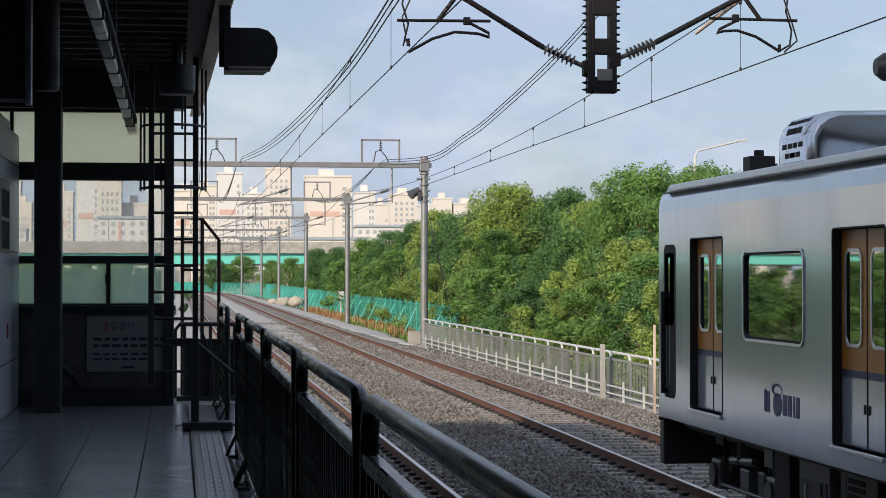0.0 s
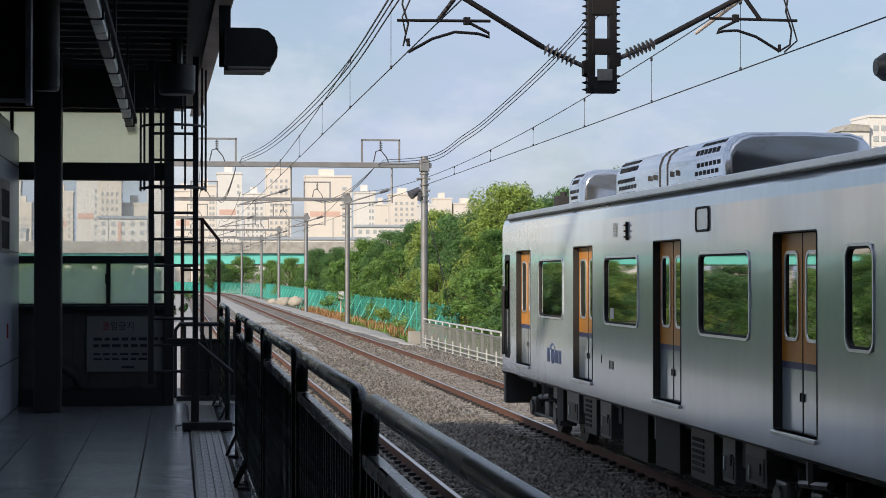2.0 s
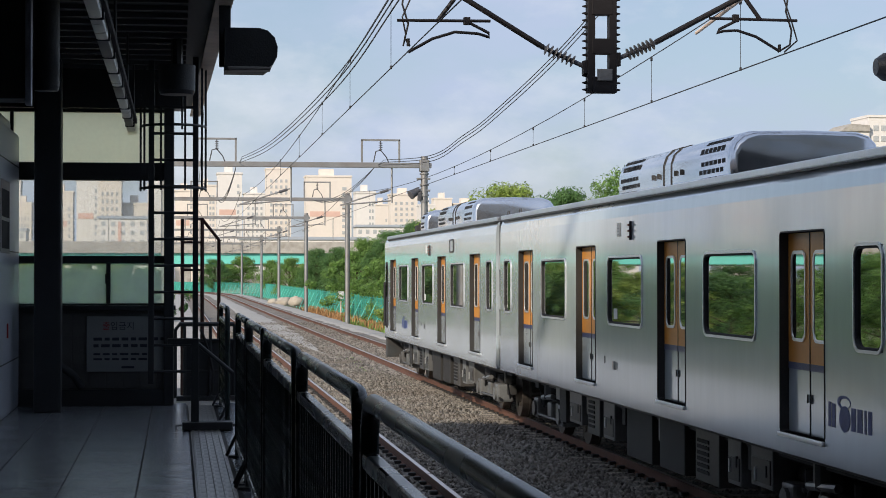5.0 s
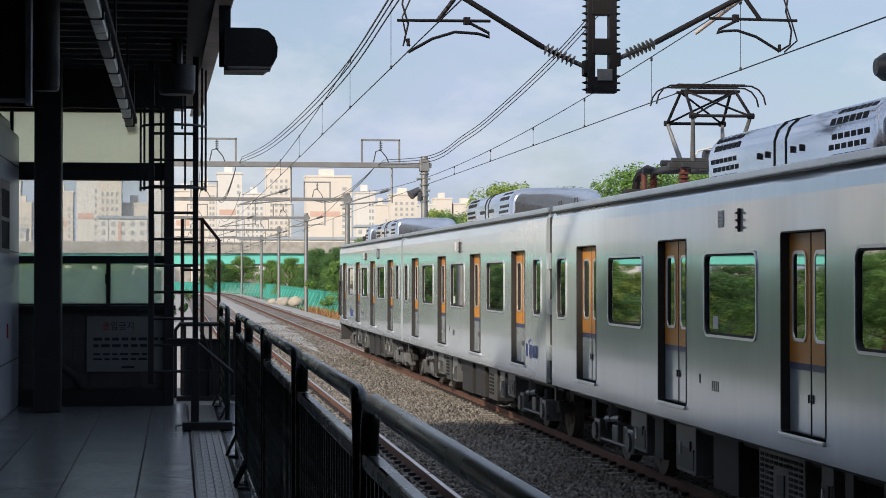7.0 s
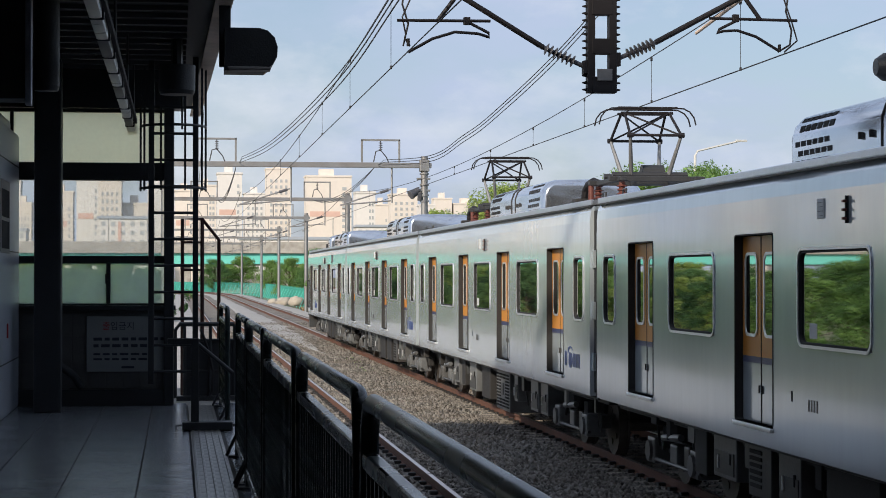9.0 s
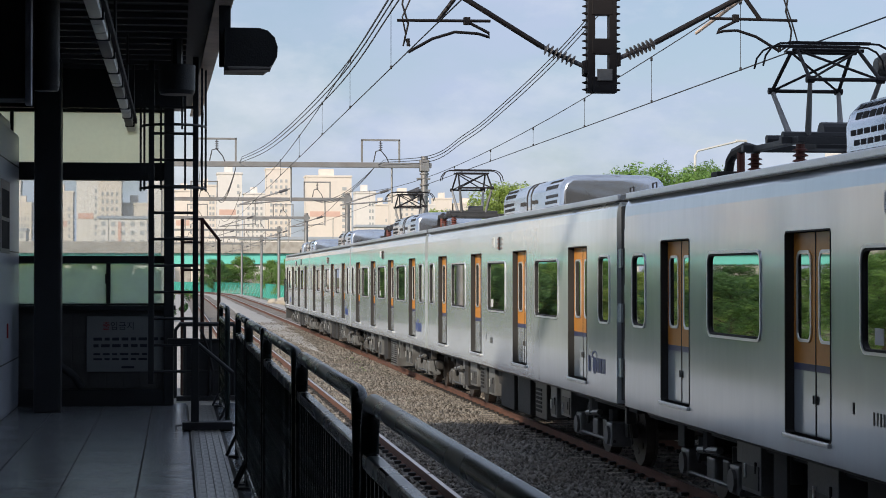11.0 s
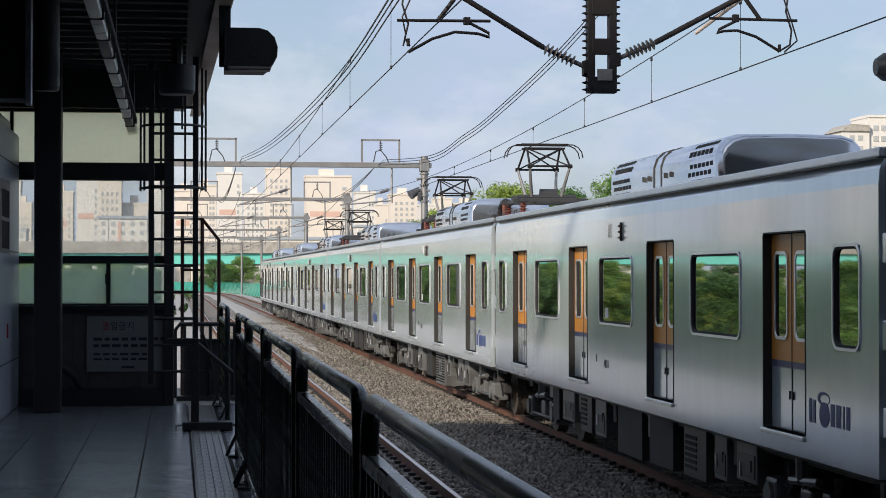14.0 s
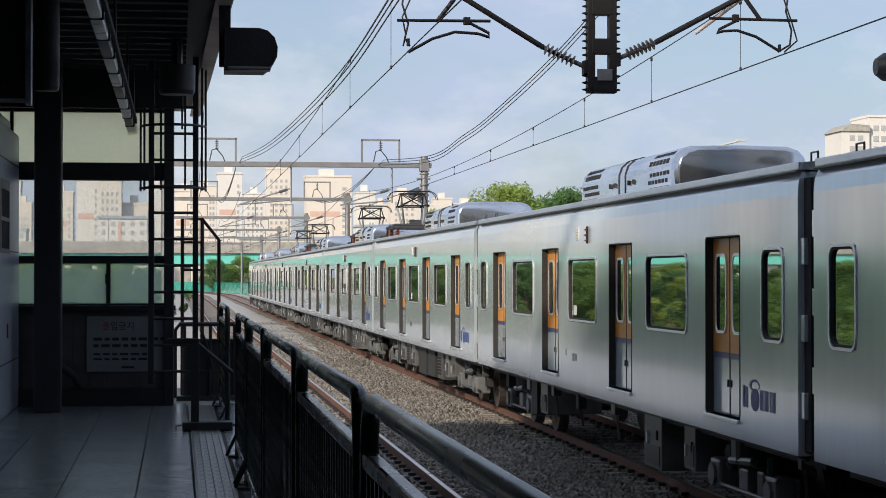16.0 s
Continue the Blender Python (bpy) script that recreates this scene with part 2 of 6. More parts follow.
# ---- mesh building ----
class Mesh:
    def __init__(self):
        self.v, self.f = [], []

    def add(self, vs, fs):
        n = len(self.v)
        self.v += [tuple(v) for v in vs]
        self.f += [tuple(i + n for i in f) for f in fs]
        return self

    def box(self, x0, x1, y0, y1, z0, z1):
        return self.add([(x, y, z) for z in (z0, z1) for y in (y0, y1) for x in (x0, x1)],
                        [(0, 2, 3, 1), (4, 5, 7, 6), (0, 1, 5, 4), (2, 6, 7, 3), (0, 4, 6, 2), (1, 3, 7, 5)])

    def bbox(self, x0, x1, y0, y1, z0, z1, b=0.01):
        """A box with chamfered edges."""
        vs, fs = [], []
        bm = bmesh.new()
        bmesh.ops.create_cube(bm, size=1, matrix=Matrix.Translation(((x0 + x1) / 2, (y0 + y1) / 2, (z0 + z1) / 2)) @ Matrix.Diagonal((x1 - x0, y1 - y0, z1 - z0, 1)))
        bmesh.ops.bevel(bm, geom=bm.edges[:], offset=b, segments=2, affect="EDGES", profile=0.6)
        bm.verts.index_update()
        vs, fs = [v.co.copy() for v in bm.verts], [[v.index for v in f.verts] for f in bm.faces]
        bm.free()
        return self.add(vs, fs)

    def rod(self, p, q, r, n=8, r2=None, caps=True):
        p, q = Vector(p), Vector(q)
        d = (q - p).normalized()
        a = d.orthogonal().normalized()
        b = d.cross(a)
        r2 = r if r2 is None else r2
        ring = [(math.cos(2 * math.pi * i / n), math.sin(2 * math.pi * i / n)) for i in range(n)]
        vs = [p + r * (c * a + s * b) for c, s in ring] + [q + r2 * (c * a + s * b) for c, s in ring]
        fs = [(i, (i + 1) % n, n + (i + 1) % n, n + i) for i in range(n)]
        if caps:
            fs += [tuple(range(n - 1, -1, -1)), tuple(range(n, 2 * n))]
        return self.add(vs, fs)

    def lathe(self, p, q, prof, n=10):
        """A turned body: prof gives (share of the way from p to q, radius)."""
        p, q = Vector(p), Vector(q)
        d = (q - p).normalized()
        a = d.orthogonal().normalized()
        b = d.cross(a)
        vs = [p.lerp(q, s) + r * (math.cos(2 * math.pi * k / n) * a + math.sin(2 * math.pi * k / n) * b) for s, r in prof for k in range(n)]
        fs = [(i * n + k, i * n + (k + 1) % n, (i + 1) * n + (k + 1) % n, (i + 1) * n + k) for i in range(len(prof) - 1) for k in range(n)]
        e = (len(prof) - 1) * n
        return self.add(vs, fs + [tuple(range(n - 1, -1, -1)), tuple(range(e, e + n))])

    def ribbed(self, p, q, core, rib, count, s0=0.12, s1=0.95, n=10):
        """An insulator: a core with sheds along it."""
        prof = [(0, core)]
        for k in range(count):
            a = s0 + (s1 - s0) * k / count
            w = (s1 - s0) / count
            prof += [(a, core), (a + 0.15 * w, rib), (a + 0.35 * w, rib * 0.9), (a + 0.6 * w, core)]
        return self.lathe(p, q, prof + [(1, core)], n)

    def tube(self, pts, r, n=6):
        pts = [Vector(p) for p in pts]
        vs, fs, a = [], [], None
        for i, p in enumerate(pts):
            d = (pts[min(i + 1, len(pts) - 1)] - pts[max(i - 1, 0)]).normalized()
            a = d.orthogonal().normalized() if a is None else (a - d * a.dot(d)).normalized()
            b = d.cross(a)
            vs += [p + r * (math.cos(2 * math.pi * k / n) * a + math.sin(2 * math.pi * k / n) * b) for k in range(n)]
        for i in range(len(pts) - 1):
            fs += [(i * n + k, i * n + (k + 1) % n, (i + 1) * n + (k + 1) % n, (i + 1) * n + k) for k in range(n)]
        e = (len(pts) - 1) * n
        fs += [tuple(range(n - 1, -1, -1)), tuple(range(e, e + n))]
        return self.add(vs, fs)

    def sweep(self, prof, stations):
        """A closed profile of (across, up) carried along stations of (origin, across-vector)."""
        n, vs, fs = len(prof), [], []
        for o, a in stations:
            o, a = Vector(o), Vector(a)
            vs += [o + a * u + Vector((0, 0, w)) for u, w in prof]
        for i in range(len(stations) - 1):
            fs += [(i * n + k, i * n + (k + 1) % n, (i + 1) * n + (k + 1) % n, (i + 1) * n + k) for k in range(n)]
        e = (len(stations) - 1) * n
        fs += [tuple(range(n - 1, -1, -1)), tuple(range(e, e + n))]
        return self.add(vs, fs)

    def data(self, name, material, smooth=False):
        me = bpy.data.meshes.new(name)
        me.from_pydata(self.v, [], self.f)
        bm = bmesh.new()
        bm.from_mesh(me)
        bmesh.ops.recalc_face_normals(bm, faces=bm.faces)
        bm.to_mesh(me)
        bm.free()
        me.materials.append(material)
        if smooth:
            me.shade_smooth()
            me.set_sharp_from_angle(angle=radians(40))
        return me


def part(name, mb, material, parent=None, label="", smooth=False, at=None):
    ob = new(name, mb.data(name, material, smooth) if isinstance(mb, Mesh) else mb)
    if parent is not None:
        ob.parent = parent
    if at is not None:
        ob.matrix_basis = at
    if label:
        ob["label"] = label
    return ob


def thing(name, label, category, group="", kind="", at=None):
    ob = tagged(new(name), label, category, group, kind)
    ob.empty_display_size = 0.2
    if at is not None:
        ob.matrix_basis = at
    return ob


def solid(name, mb, material, label, category, group="", kind="", smooth=False):
    return tagged(part(name, mb, material, None, label, smooth), label, category, group, kind)


def letters(name, words, size, material, m, parent, label="", depth=0.002):
    cu = bpy.data.curves.new(name, "FONT")
    cu.body, cu.size, cu.extrude, cu.align_x, cu.align_y = words, size, depth, "CENTER", "CENTER"
    tmp = bpy.data.objects.new(name, cu)
    scene.collection.objects.link(tmp)
    me = bpy.data.meshes.new_from_object(tmp.evaluated_get(bpy.context.evaluated_depsgraph_get()))
    bpy.data.objects.remove(tmp)
    me.materials.clear()
    me.materials.append(material)
    return part(name, me, None, parent, label, at=m)


# ---- track line: straight, then a wide curve to the left ----
BEND, RADIUS = 262.0, 520.0


def line(x, s):
    """Place and crosswise direction at s metres along the track line that lies x across."""
    if s <= BEND:
        return Vector((x, s, 0)), Vector((1, 0, 0))
    a = (s - BEND) / RADIUS
    return Vector((x - (RADIUS + x) * (1 - math.cos(a)), BEND + (RADIUS + x) * math.sin(a), 0)), Vector((math.cos(a), math.sin(a), 0))


def stations(x, s0, s1, step=12.0, z=0.0):
    out, s = [], s0
    while s < s1:
        o, a = line(x, s)
        out.append((o + Vector((0, 0, z)), a))
        s += step if s >= BEND - step else max(step, min(60, BEND - s))
    o, a = line(x, s1)
    return out + [(o + Vector((0, 0, z)), a)]


NEAR, FAR = 2.65, 7.33


# ---- ground and tracks ----
def make_ground():
    m = Mesh()
    s = 3000
    m.add([(-s, -s, -1.2), (s, -s, -1.2), (s, s, -1.2), (-s, s, -1.2)], [(0, 1, 2, 3)])
    solid("ground", m, GROUND, "flat dry earth with weeds round the railway", "ground", kind="structure")
    bed = Mesh().sweep([(-3.0, -1.3), (-1.8, -0.16), (6.8, -0.16), (7.4, -0.3), (8.0, -1.3)], stations(NEAR, -60, 620))
    solid("ballast_bed", bed, BALLAST, "grey-brown crushed stone ballast bed under two tracks", "ballast", kind="structure")
    verge = Mesh().sweep([(-9.0, -1.3), (-7.5, -0.45), (-2.15, -0.12), (-1.5, -0.14), (-1.4, -0.9)], stations(NEAR, 28, 420))
    solid("verge", verge, SAND, "pale gravel verge beside the near track", "verge", kind="structure")
    for x0, x1, s0, words in ((4.25, 6.25, 70, "pale fresh gravel strip between the tracks"), (8.75, 10.3, 74, "pale gravel path beside the outer rail")):
        m, k, s = Mesh(), 0, s0
        while s < 420:
            grow = min(1.0, max(0.04, (s - s0) / 26.0))
            mid, half = (x0 + x1) / 2, (x1 - x0) / 2 * grow
            a = line(mid - half + 0.35 * noise.noise(Vector((s * 0.35, x0, 0))), s)[0]
            b = line(mid + half + 0.35 * noise.noise(Vector((s * 0.35, x0, 9))), s)[0]
            z = -0.105 + 0.03 * noise.noise(Vector((s * 0.2, x1, 4)))
            m.v += [(a.x, a.y, -0.2), (a.x * 0.75 + b.x * 0.25, a.y, z), (a.x * 0.25 + b.x * 0.75, b.y, z), (b.x, b.y, -0.22)]
            if k:
                q = 4 * k
                m.f += [(q - 4 + i, q - 3 + i, q + 1 + i, q + i) for i in range(3)]
            k += 1
            s += 1.2 if s < 130 else 4
        solid("gravel_path", m, SAND, words, "path", kind="structure")


RAIL = [(-0.075, -0.17), (0.075, -0.17), (0.075, -0.155), (0.012, -0.13), (0.012, -0.045), (0.036, -0.035), (0.036, -0.004),
        (-0.036, -0.004), (-0.036, -0.035), (-0.012, -0.045), (-0.012, -0.13), (-0.075, -0.155)]


def make_track(x, label):
    tr = thing("railway_track", label, "railway track", kind="structure")
    for off in (-0.7535, 0.7535):
        part("rail", Mesh().sweep(RAIL, stations(x + off, -60, 560, 8)), RAILSIDE, tr, "rust-brown steel rail")
        part("rail_head", Mesh().sweep([(-0.032, -0.004), (0.032, -0.004), (0.026, 0.0), (-0.026, 0.0)], stations(x + off, -60, 560, 8)), RAILTOP, tr, "worn shiny rail head")
    sl = Mesh().add([(-1.2, -.13, -.3), (1.2, -.13, -.3), (1.2, .13, -.3), (-1.2, .13, -.3), (-1.18, -.1, -.155), (1.18, -.1, -.155), (1.18, .1, -.155), (-1.18, .1, -.155)],
                    [(0, 1, 5, 4), (1, 2, 6, 5), (2, 3, 7, 6), (3, 0, 4, 7), (4, 5, 6, 7)]).data("sleeper", SLEEPER)
    clip = Mesh()
    for off in (-0.7535, 0.7535):
        for sg in (-1, 1):
            clip.box(off + sg * 0.04, off + sg * 0.14, -0.06, 0.06, -0.155, -0.105)
    clip = clip.data("rail_clip", UNDER_DK)
    y = 12.0
    while y < 96:
        part("sleeper", sl, None, tr, at=pose(x, y, 0))
        if y < 52:
            part("rail_clip", clip, None, tr, at=pose(x, y, 0))
        y += 0.6


make_ground()
make_track(NEAR, "near track with rusty rails on concrete sleepers")
make_track(FAR, "far track with rusty rails on concrete sleepers")


# ---- platform ----
DECK, END = 1.133, 23.7
ROOF = 5.17


def make_platform():
    m = Mesh().box(-9, 1.0, -30, END + 0.25, -1.1, DECK - 0.012).box(-0.4, 1.0, END + 0.25, 27.5, -1.1, DECK - 0.012)
    solid("platform", m, CONCRETE, "concrete station platform slab", "platform", kind="structure")
    fl = thing("floor", "grey polished tile floor of the platform", "floor", kind="structure")
    part("joint", Mesh().box(-6.2, 0.98, -2, END, DECK - 0.012, DECK - 0.004), JOINT, fl, "dark tile joints")
    tile = Mesh().bbox(-0.272, 0.272, -0.547, 0.547, -0.01, 0, 0.002).data("tile", TILE)
    for i in range(9):
        for j in range(14):
            x, y = -0.563 - 0.553 * (i - 1) if i else -0.01 - 0.0, 9.2 + 1.1 * j
            if i == 0:
                continue
            part("tile", tile, None, fl, at=pose(x, y, DECK))
    nar = Mesh().bbox(-0.2, 0.2, -0.547, 0.547, -0.01, 0, 0.002).data("tile", TILE)
    for j in range(14):
        part("tile", nar, None, fl, at=pose(-0.078, 9.2 + 1.1 * j, DECK))
        part("tile", tile, None, fl, at=pose(0.74, 9.2 + 1.1 * j, DECK))
    strip = thing("tactile_paving", "worn grey tactile guide strip with long raised bars", "tactile paving", kind="structure")
    tb = Mesh().bbox(-0.148, 0.148, -0.147, 0.147, -0.01, 0.004, 0.003)
    for k in range(5):
        tb.bbox(-0.124 + 0.062 * k - 0.011, -0.124 + 0.062 * k + 0.011, -0.149, 0.149, 0.003, 0.016, 0.004)
    tb = tb.data("tactile_tile", TACTILE)
    for j in range(50):
        part("tactile_tile", tb, None, strip, at=pose(0.288, 8.9 + 0.298 * j, DECK))


def make_end_wall():
    """The closing wall with its windows, seen from inside."""
    y0, y1 = END, END + 0.22
    z = lambda v: EYE[2] + v
    w = thing("wall_end", "dark tiled end wall of the platform below a window band", "wall", kind="structure")
    x0, x1 = -6.2, -0.03
    part("wall_base", Mesh().box(x0, x1, y0, y1, DECK - 0.1, z(-0.42)), DARKWALL, w)
    part("wall_sill", Mesh().bbox(x0, x1 + 0.02, y0 - 0.09, y1, z(-0.42), z(-0.36), 0.01), BLACKSTEEL, w)
    part("wall_plinth", Mesh().bbox(x0, x1 - 0.05, y0 - 0.1, y0, DECK, DECK + 0.2, 0.01), BLACKSTEEL, w)
    t = Mesh().bbox(-0.095, 0.095, -0.012, 0, -0.145, 0.145, 0.004).data("wall_tile", DARKWALL)
    for i in range(13):
        for j in range(3):
            part("wall_tile", t, None, w, at=pose(-0.13 - 0.2 * i, y0, z(-0.60 - 0.3 * j)))
    win = thing("window_1", "black-framed window band with a frosted top light", "window", kind="structure")
    fr = Mesh()
    for a, b in ((-0.36, -0.335), (0.14, 0.235), (1.14, 1.35), (1.955, 2.02)):
        fr.bbox(x0, x1, y0 + 0.02, y1 - 0.03, z(a), z(b), 0.006)
    for c, wd in ((-0.085, 0.055), (-1.475, 0.06), (-1.95, 0.02), (-2.7, 0.06), (-4.0, 0.06)):
        fr.bbox(c - wd, c + wd, y0 + 0.03, y1 - 0.02, z(-0.36), z(2.0), 0.006)
    part("window_frame", fr, BLACKSTEEL, win)
    part("mullion", Mesh().bbox(-0.835, -0.785, y0 + 0.05, y1 - 0.05, z(-0.335), z(0.14), 0.005), BLACKSTEEL, win)
    for a, b in ((-0.335, 0.14), (0.235, 1.14)):
        for c, d in ((-1.41, -0.14), (-1.93, -1.53), (-2.64, -1.97), (-4.0, -2.7)):
            g = part("pane", Mesh().box(c, d, y0 + 0.1, y0 + 0.106, z(a), z(b)), GLASS_DIRTY if a < 0 else GLASS, win, "clouded dirty pane" if a < 0 else "")
            g.visible_shadow = False
    for c, d in ((-1.41, -0.14), (-1.93, -1.53), (-2.64, -1.97)):
        part("frosted_pane", Mesh().box(c, d, y0 + 0.1, y0 + 0.106, z(1.35), z(1.955)), FROST, win, "yellowed frosted pane")
    part("handle", Mesh().bbox(-0.85, -0.825, y0 + 0.02, y0 + 0.05, z(-0.1), z(0.02), 0.004), BLACKSTEEL, win)
    col = Mesh().bbox(-1.605, -1.3, 22.6, 22.9, DECK, ROOF - 0.01, 0.03)
    solid("column", col, BLACKSTEEL, "dark steel column holding up the platform roof", "column", kind="structure")
    post = Mesh().bbox(-0.15, -0.035, END - 0.12, END - 0.002, DECK, ROOF - 0.01, 0.012)
    solid("corner_post", post, BLACKSTEEL, "dark steel post at the end of the wall", "post", kind="structure")


def make_roof():
    top = Mesh()
    edge = ((0.50, 4.0), (0.475, 16.7), (0.34, 28.9), (0.52, -30.0))
    prof = [edge[3], edge[0], edge[1], edge[2]]
    for k in range(3):
        (xa, ya), (xb, yb) = prof[k], prof[k + 1]
        top.add([(-9, ya, ROOF), (xa, ya, ROOF), (xb, yb, ROOF), (-9, yb, ROOF), (-9, ya, ROOF + .7), (xa - .05, ya, ROOF + .35), (xb - .05, yb, ROOF + .35), (-9, yb, ROOF + .7)],
                [(0, 1, 2, 3), (4, 5, 6, 7), (0, 1, 5, 4), (2, 3, 7, 6), (1, 2, 6, 5), (0, 4, 7, 3)])
    solid("roof", top, CEIL, "dark canopy roof over the platform", "roof", kind="structure")
    sl = Mesh()
    for k in range(40):
        sl.box(-6, 0.1, 3.0 + 0.52 * k, 3.08 + 0.52 * k, ROOF - 0.05, ROOF - 0.004)
    solid("ceiling", sl, CEIL, "dark ceiling with narrow crosswise slats", "ceiling", kind="structure")
    fa = Mesh()
    for k in range(3):
        (xa, ya), (xb, yb) = prof[k], prof[k + 1]
        fa.add([(xa, ya, ROOF - .12), (xb, yb, ROOF - .12), (xb, yb, ROOF + .33), (xa, ya, ROOF + .33), (xa - .07, ya, ROOF - .12), (xb - .07, yb, ROOF - .12), (xb - .07, yb, ROOF + .33), (xa - .07, ya, ROOF + .33)],
               [(0, 1, 2, 3), (4, 5, 6, 7), (0, 1, 5, 4), (3, 2, 6, 7), (0, 3, 7, 4), (1, 2, 6, 5)])
    for k in range(3):
        (xa, ya), (xb, yb) = prof[k], prof[k + 1]
        fa.add([(xa - w, ya, ROOF - z) for w, z in ((0, .15), (.15, .15), (.15, .122), (0, .122))] + [(xb - w, yb, ROOF - z) for w, z in ((0, .15), (.15, .15), (.15, .122), (0, .122))],
               [(0, 1, 5, 4), (1, 2, 6, 5), (2, 3, 7, 6), (3, 0, 4, 7), (0, 1, 2, 3), (4, 5, 6, 7)])
    solid("fascia", fa, FASCIA, "weathered beige fascia along the canopy edge", "fascia", kind="structure")
    be = Mesh().bbox(-6.2, 0.1, END - 0.15, END + 0.25, EYE[2] + 1.99, ROOF - 0.004, 0.01)
    solid("beam", be, BLACKSTEEL, "dark beam over the end wall windows", "beam", kind="structure")
    wl = Mesh().box(-9.2, -9, -30, END + 0.4, DECK - 1, ROOF + 0.6)
    solid("wall_back", wl, DARKWALL, "dark back wall of the platform", "wall", kind="structure")
    bk = Mesh().box(-9, 0.5, -30.2, -30, DECK - 1, ROOF + 0.6)
    solid("wall_rear", bk, DARKWALL, "dark rear wall closing the platform", "wall", kind="structure")


def make_unseen_station():
    """Unseen, behind the camera: opposite platform, with hall and roof added to cast shade."""
    # Hall height and edges set where its shadow ends on ballast and train.
    m = Mesh().box(-30, 18.7, -34, 6, 7.4, 16.2).box(-30, -12, -34, 6, -1.2, 7.4).box(16, 18.7, -34, 6, -1.2, 7.4)
    hall = solid("station_hall", m, CONCRETE, "unseen concrete hall across the tracks, added to shade them", "station", kind="structure")
    for z in (8.6, 12.4):
        for k in range(9):
            part("window", Mesh().bbox(-27 + 5 * k, -23 + 5 * k, 5.98, 6.06, z, z + 2.2, 0.03), BLDGLASS, hall)
    part("parapet", Mesh().bbox(-30.2, 18.9, -34.2, 6.2, 16.2, 16.9, 0.05), CONCRETE, hall)
    # Unseen wall added so the roof units' end faces mirror darkness.
    back = Mesh().box(-12, 16, -34.4, -34, -1.2, 7.4)
    solid("wall_hall", back, DARKWALL, "unseen dark wall under the hall, added to darken reflections", "wall", kind="structure")
    m = Mesh().box(8.98, 16, -34, 18, -1.2, DECK)
    solid("platform", m, CONCRETE, "opposite concrete platform", "platform", kind="structure")
    # Out-of-view canopy added to cut sky light on the near ballast.
    m = Mesh().box(9.2, 16, 6.3, 17.5, 5.2, 5.5)
    solid("roof", m, CEIL, "unseen dark canopy over the opposite platform, added to block sky light", "roof", kind="structure")
    for k in range(3):
        p = Mesh().bbox(11.2, 11.9, -30 + 15 * k, -29.3 + 15 * k, DECK, 7.4, 0.02)
        solid("column", p, CONCRETE, "concrete column under the added hall", "column", kind="structure")


make_platform()
make_end_wall()
make_roof()
make_unseen_station()


# ---- the train ----
HALF = 1.60      # half width of a car body
SILL, GUTTER = 1.0, 3.66
DOORS, WINS, ENDWINS = (-7.245, -2.415, 2.415, 7.245), (-4.83, 0.0, 4.83), (-9.02, 9.02)


def rounded(y0, y1, z0, z1, r, n=5):
    pts = []
    for cy, cz, a in ((y1 - r, z1 - r, 0), (y0 + r, z1 - r, 90), (y0 + r, z0 + r, 180), (y1 - r, z0 + r, 270)):
        pts += [(cy + r * math.cos(radians(a + 90 * k / n)), cz + r * math.sin(radians(a + 90 * k / n))) for k in range(n + 1)]
    return pts


def ring(x0, x1, outer, inner):
    """A closed frame between two outlines in a plane across x."""
    n, m = len(outer), Mesh()
    vs = [(x, y, z) for x in (x0, x1) for pts in (outer, inner) for y, z in pts]
    fs = []
    for k in range(n):
        j = (k + 1) % n
        fs += [(k, j, n + j, n + k), (2 * n + k, 2 * n + j, 3 * n + j, 3 * n + k), (k, j, 2 * n + j, 2 * n + k), (n + k, n + j, 3 * n + j, 3 * n + k)]
    return m.add(vs, fs)


def slab(x0, x1, pts):
    n = len(pts)
    return Mesh().add([(x, y, z) for x in (x0, x1) for y, z in pts],
                      [tuple(range(n)), tuple(range(n, 2 * n))] + [(k, (k + 1) % n, n + (k + 1) % n, n + k) for k in range(n)])


def side_wall(sg, y0, y1, openings):
    """One side of the body with its openings cut through; sg is the side."""
    m = Mesh()
    cuts = sorted({y0, y1, *[v for a, b, _, _ in openings for v in (a, b)]})
    xs = sorted((sg * HALF, sg * (HALF - 0.07)))
    for a, b in zip(cuts, cuts[1:]):
        hole = next(((c, d) for p, q, c, d in openings if p <= (a + b) / 2 <= q), None)
        if hole is None:
            m.box(xs[0], xs[1], a, b, SILL, 3.45)
        else:
            m.box(xs[0], xs[1], a, b, SILL, hole[0])
            m.box(xs[0], xs[1], a, b, hole[1], 3.45)
    bm = bmesh.new()
    me = m.data("t", STEEL)
    bm.from_mesh(me)
    bmesh.ops.remove_doubles(bm, verts=bm.verts, dist=0.001)
    inner = [f for f in bm.faces if abs(f.normal.y) > 0.9 and any(len(e.link_faces) > 2 for e in f.edges) and all(len(e.link_faces) > 2 for e in f.edges)]
    bmesh.ops.delete(bm, geom=inner, context="FACES_ONLY")
    m.v, m.f = [v.co.copy() for v in bm.verts], []
    bm.verts.index_update()
    m.f = [tuple(v.index for v in f.verts) for f in bm.faces]
    bm.free()
    bpy.data.meshes.remove(me)
    return m


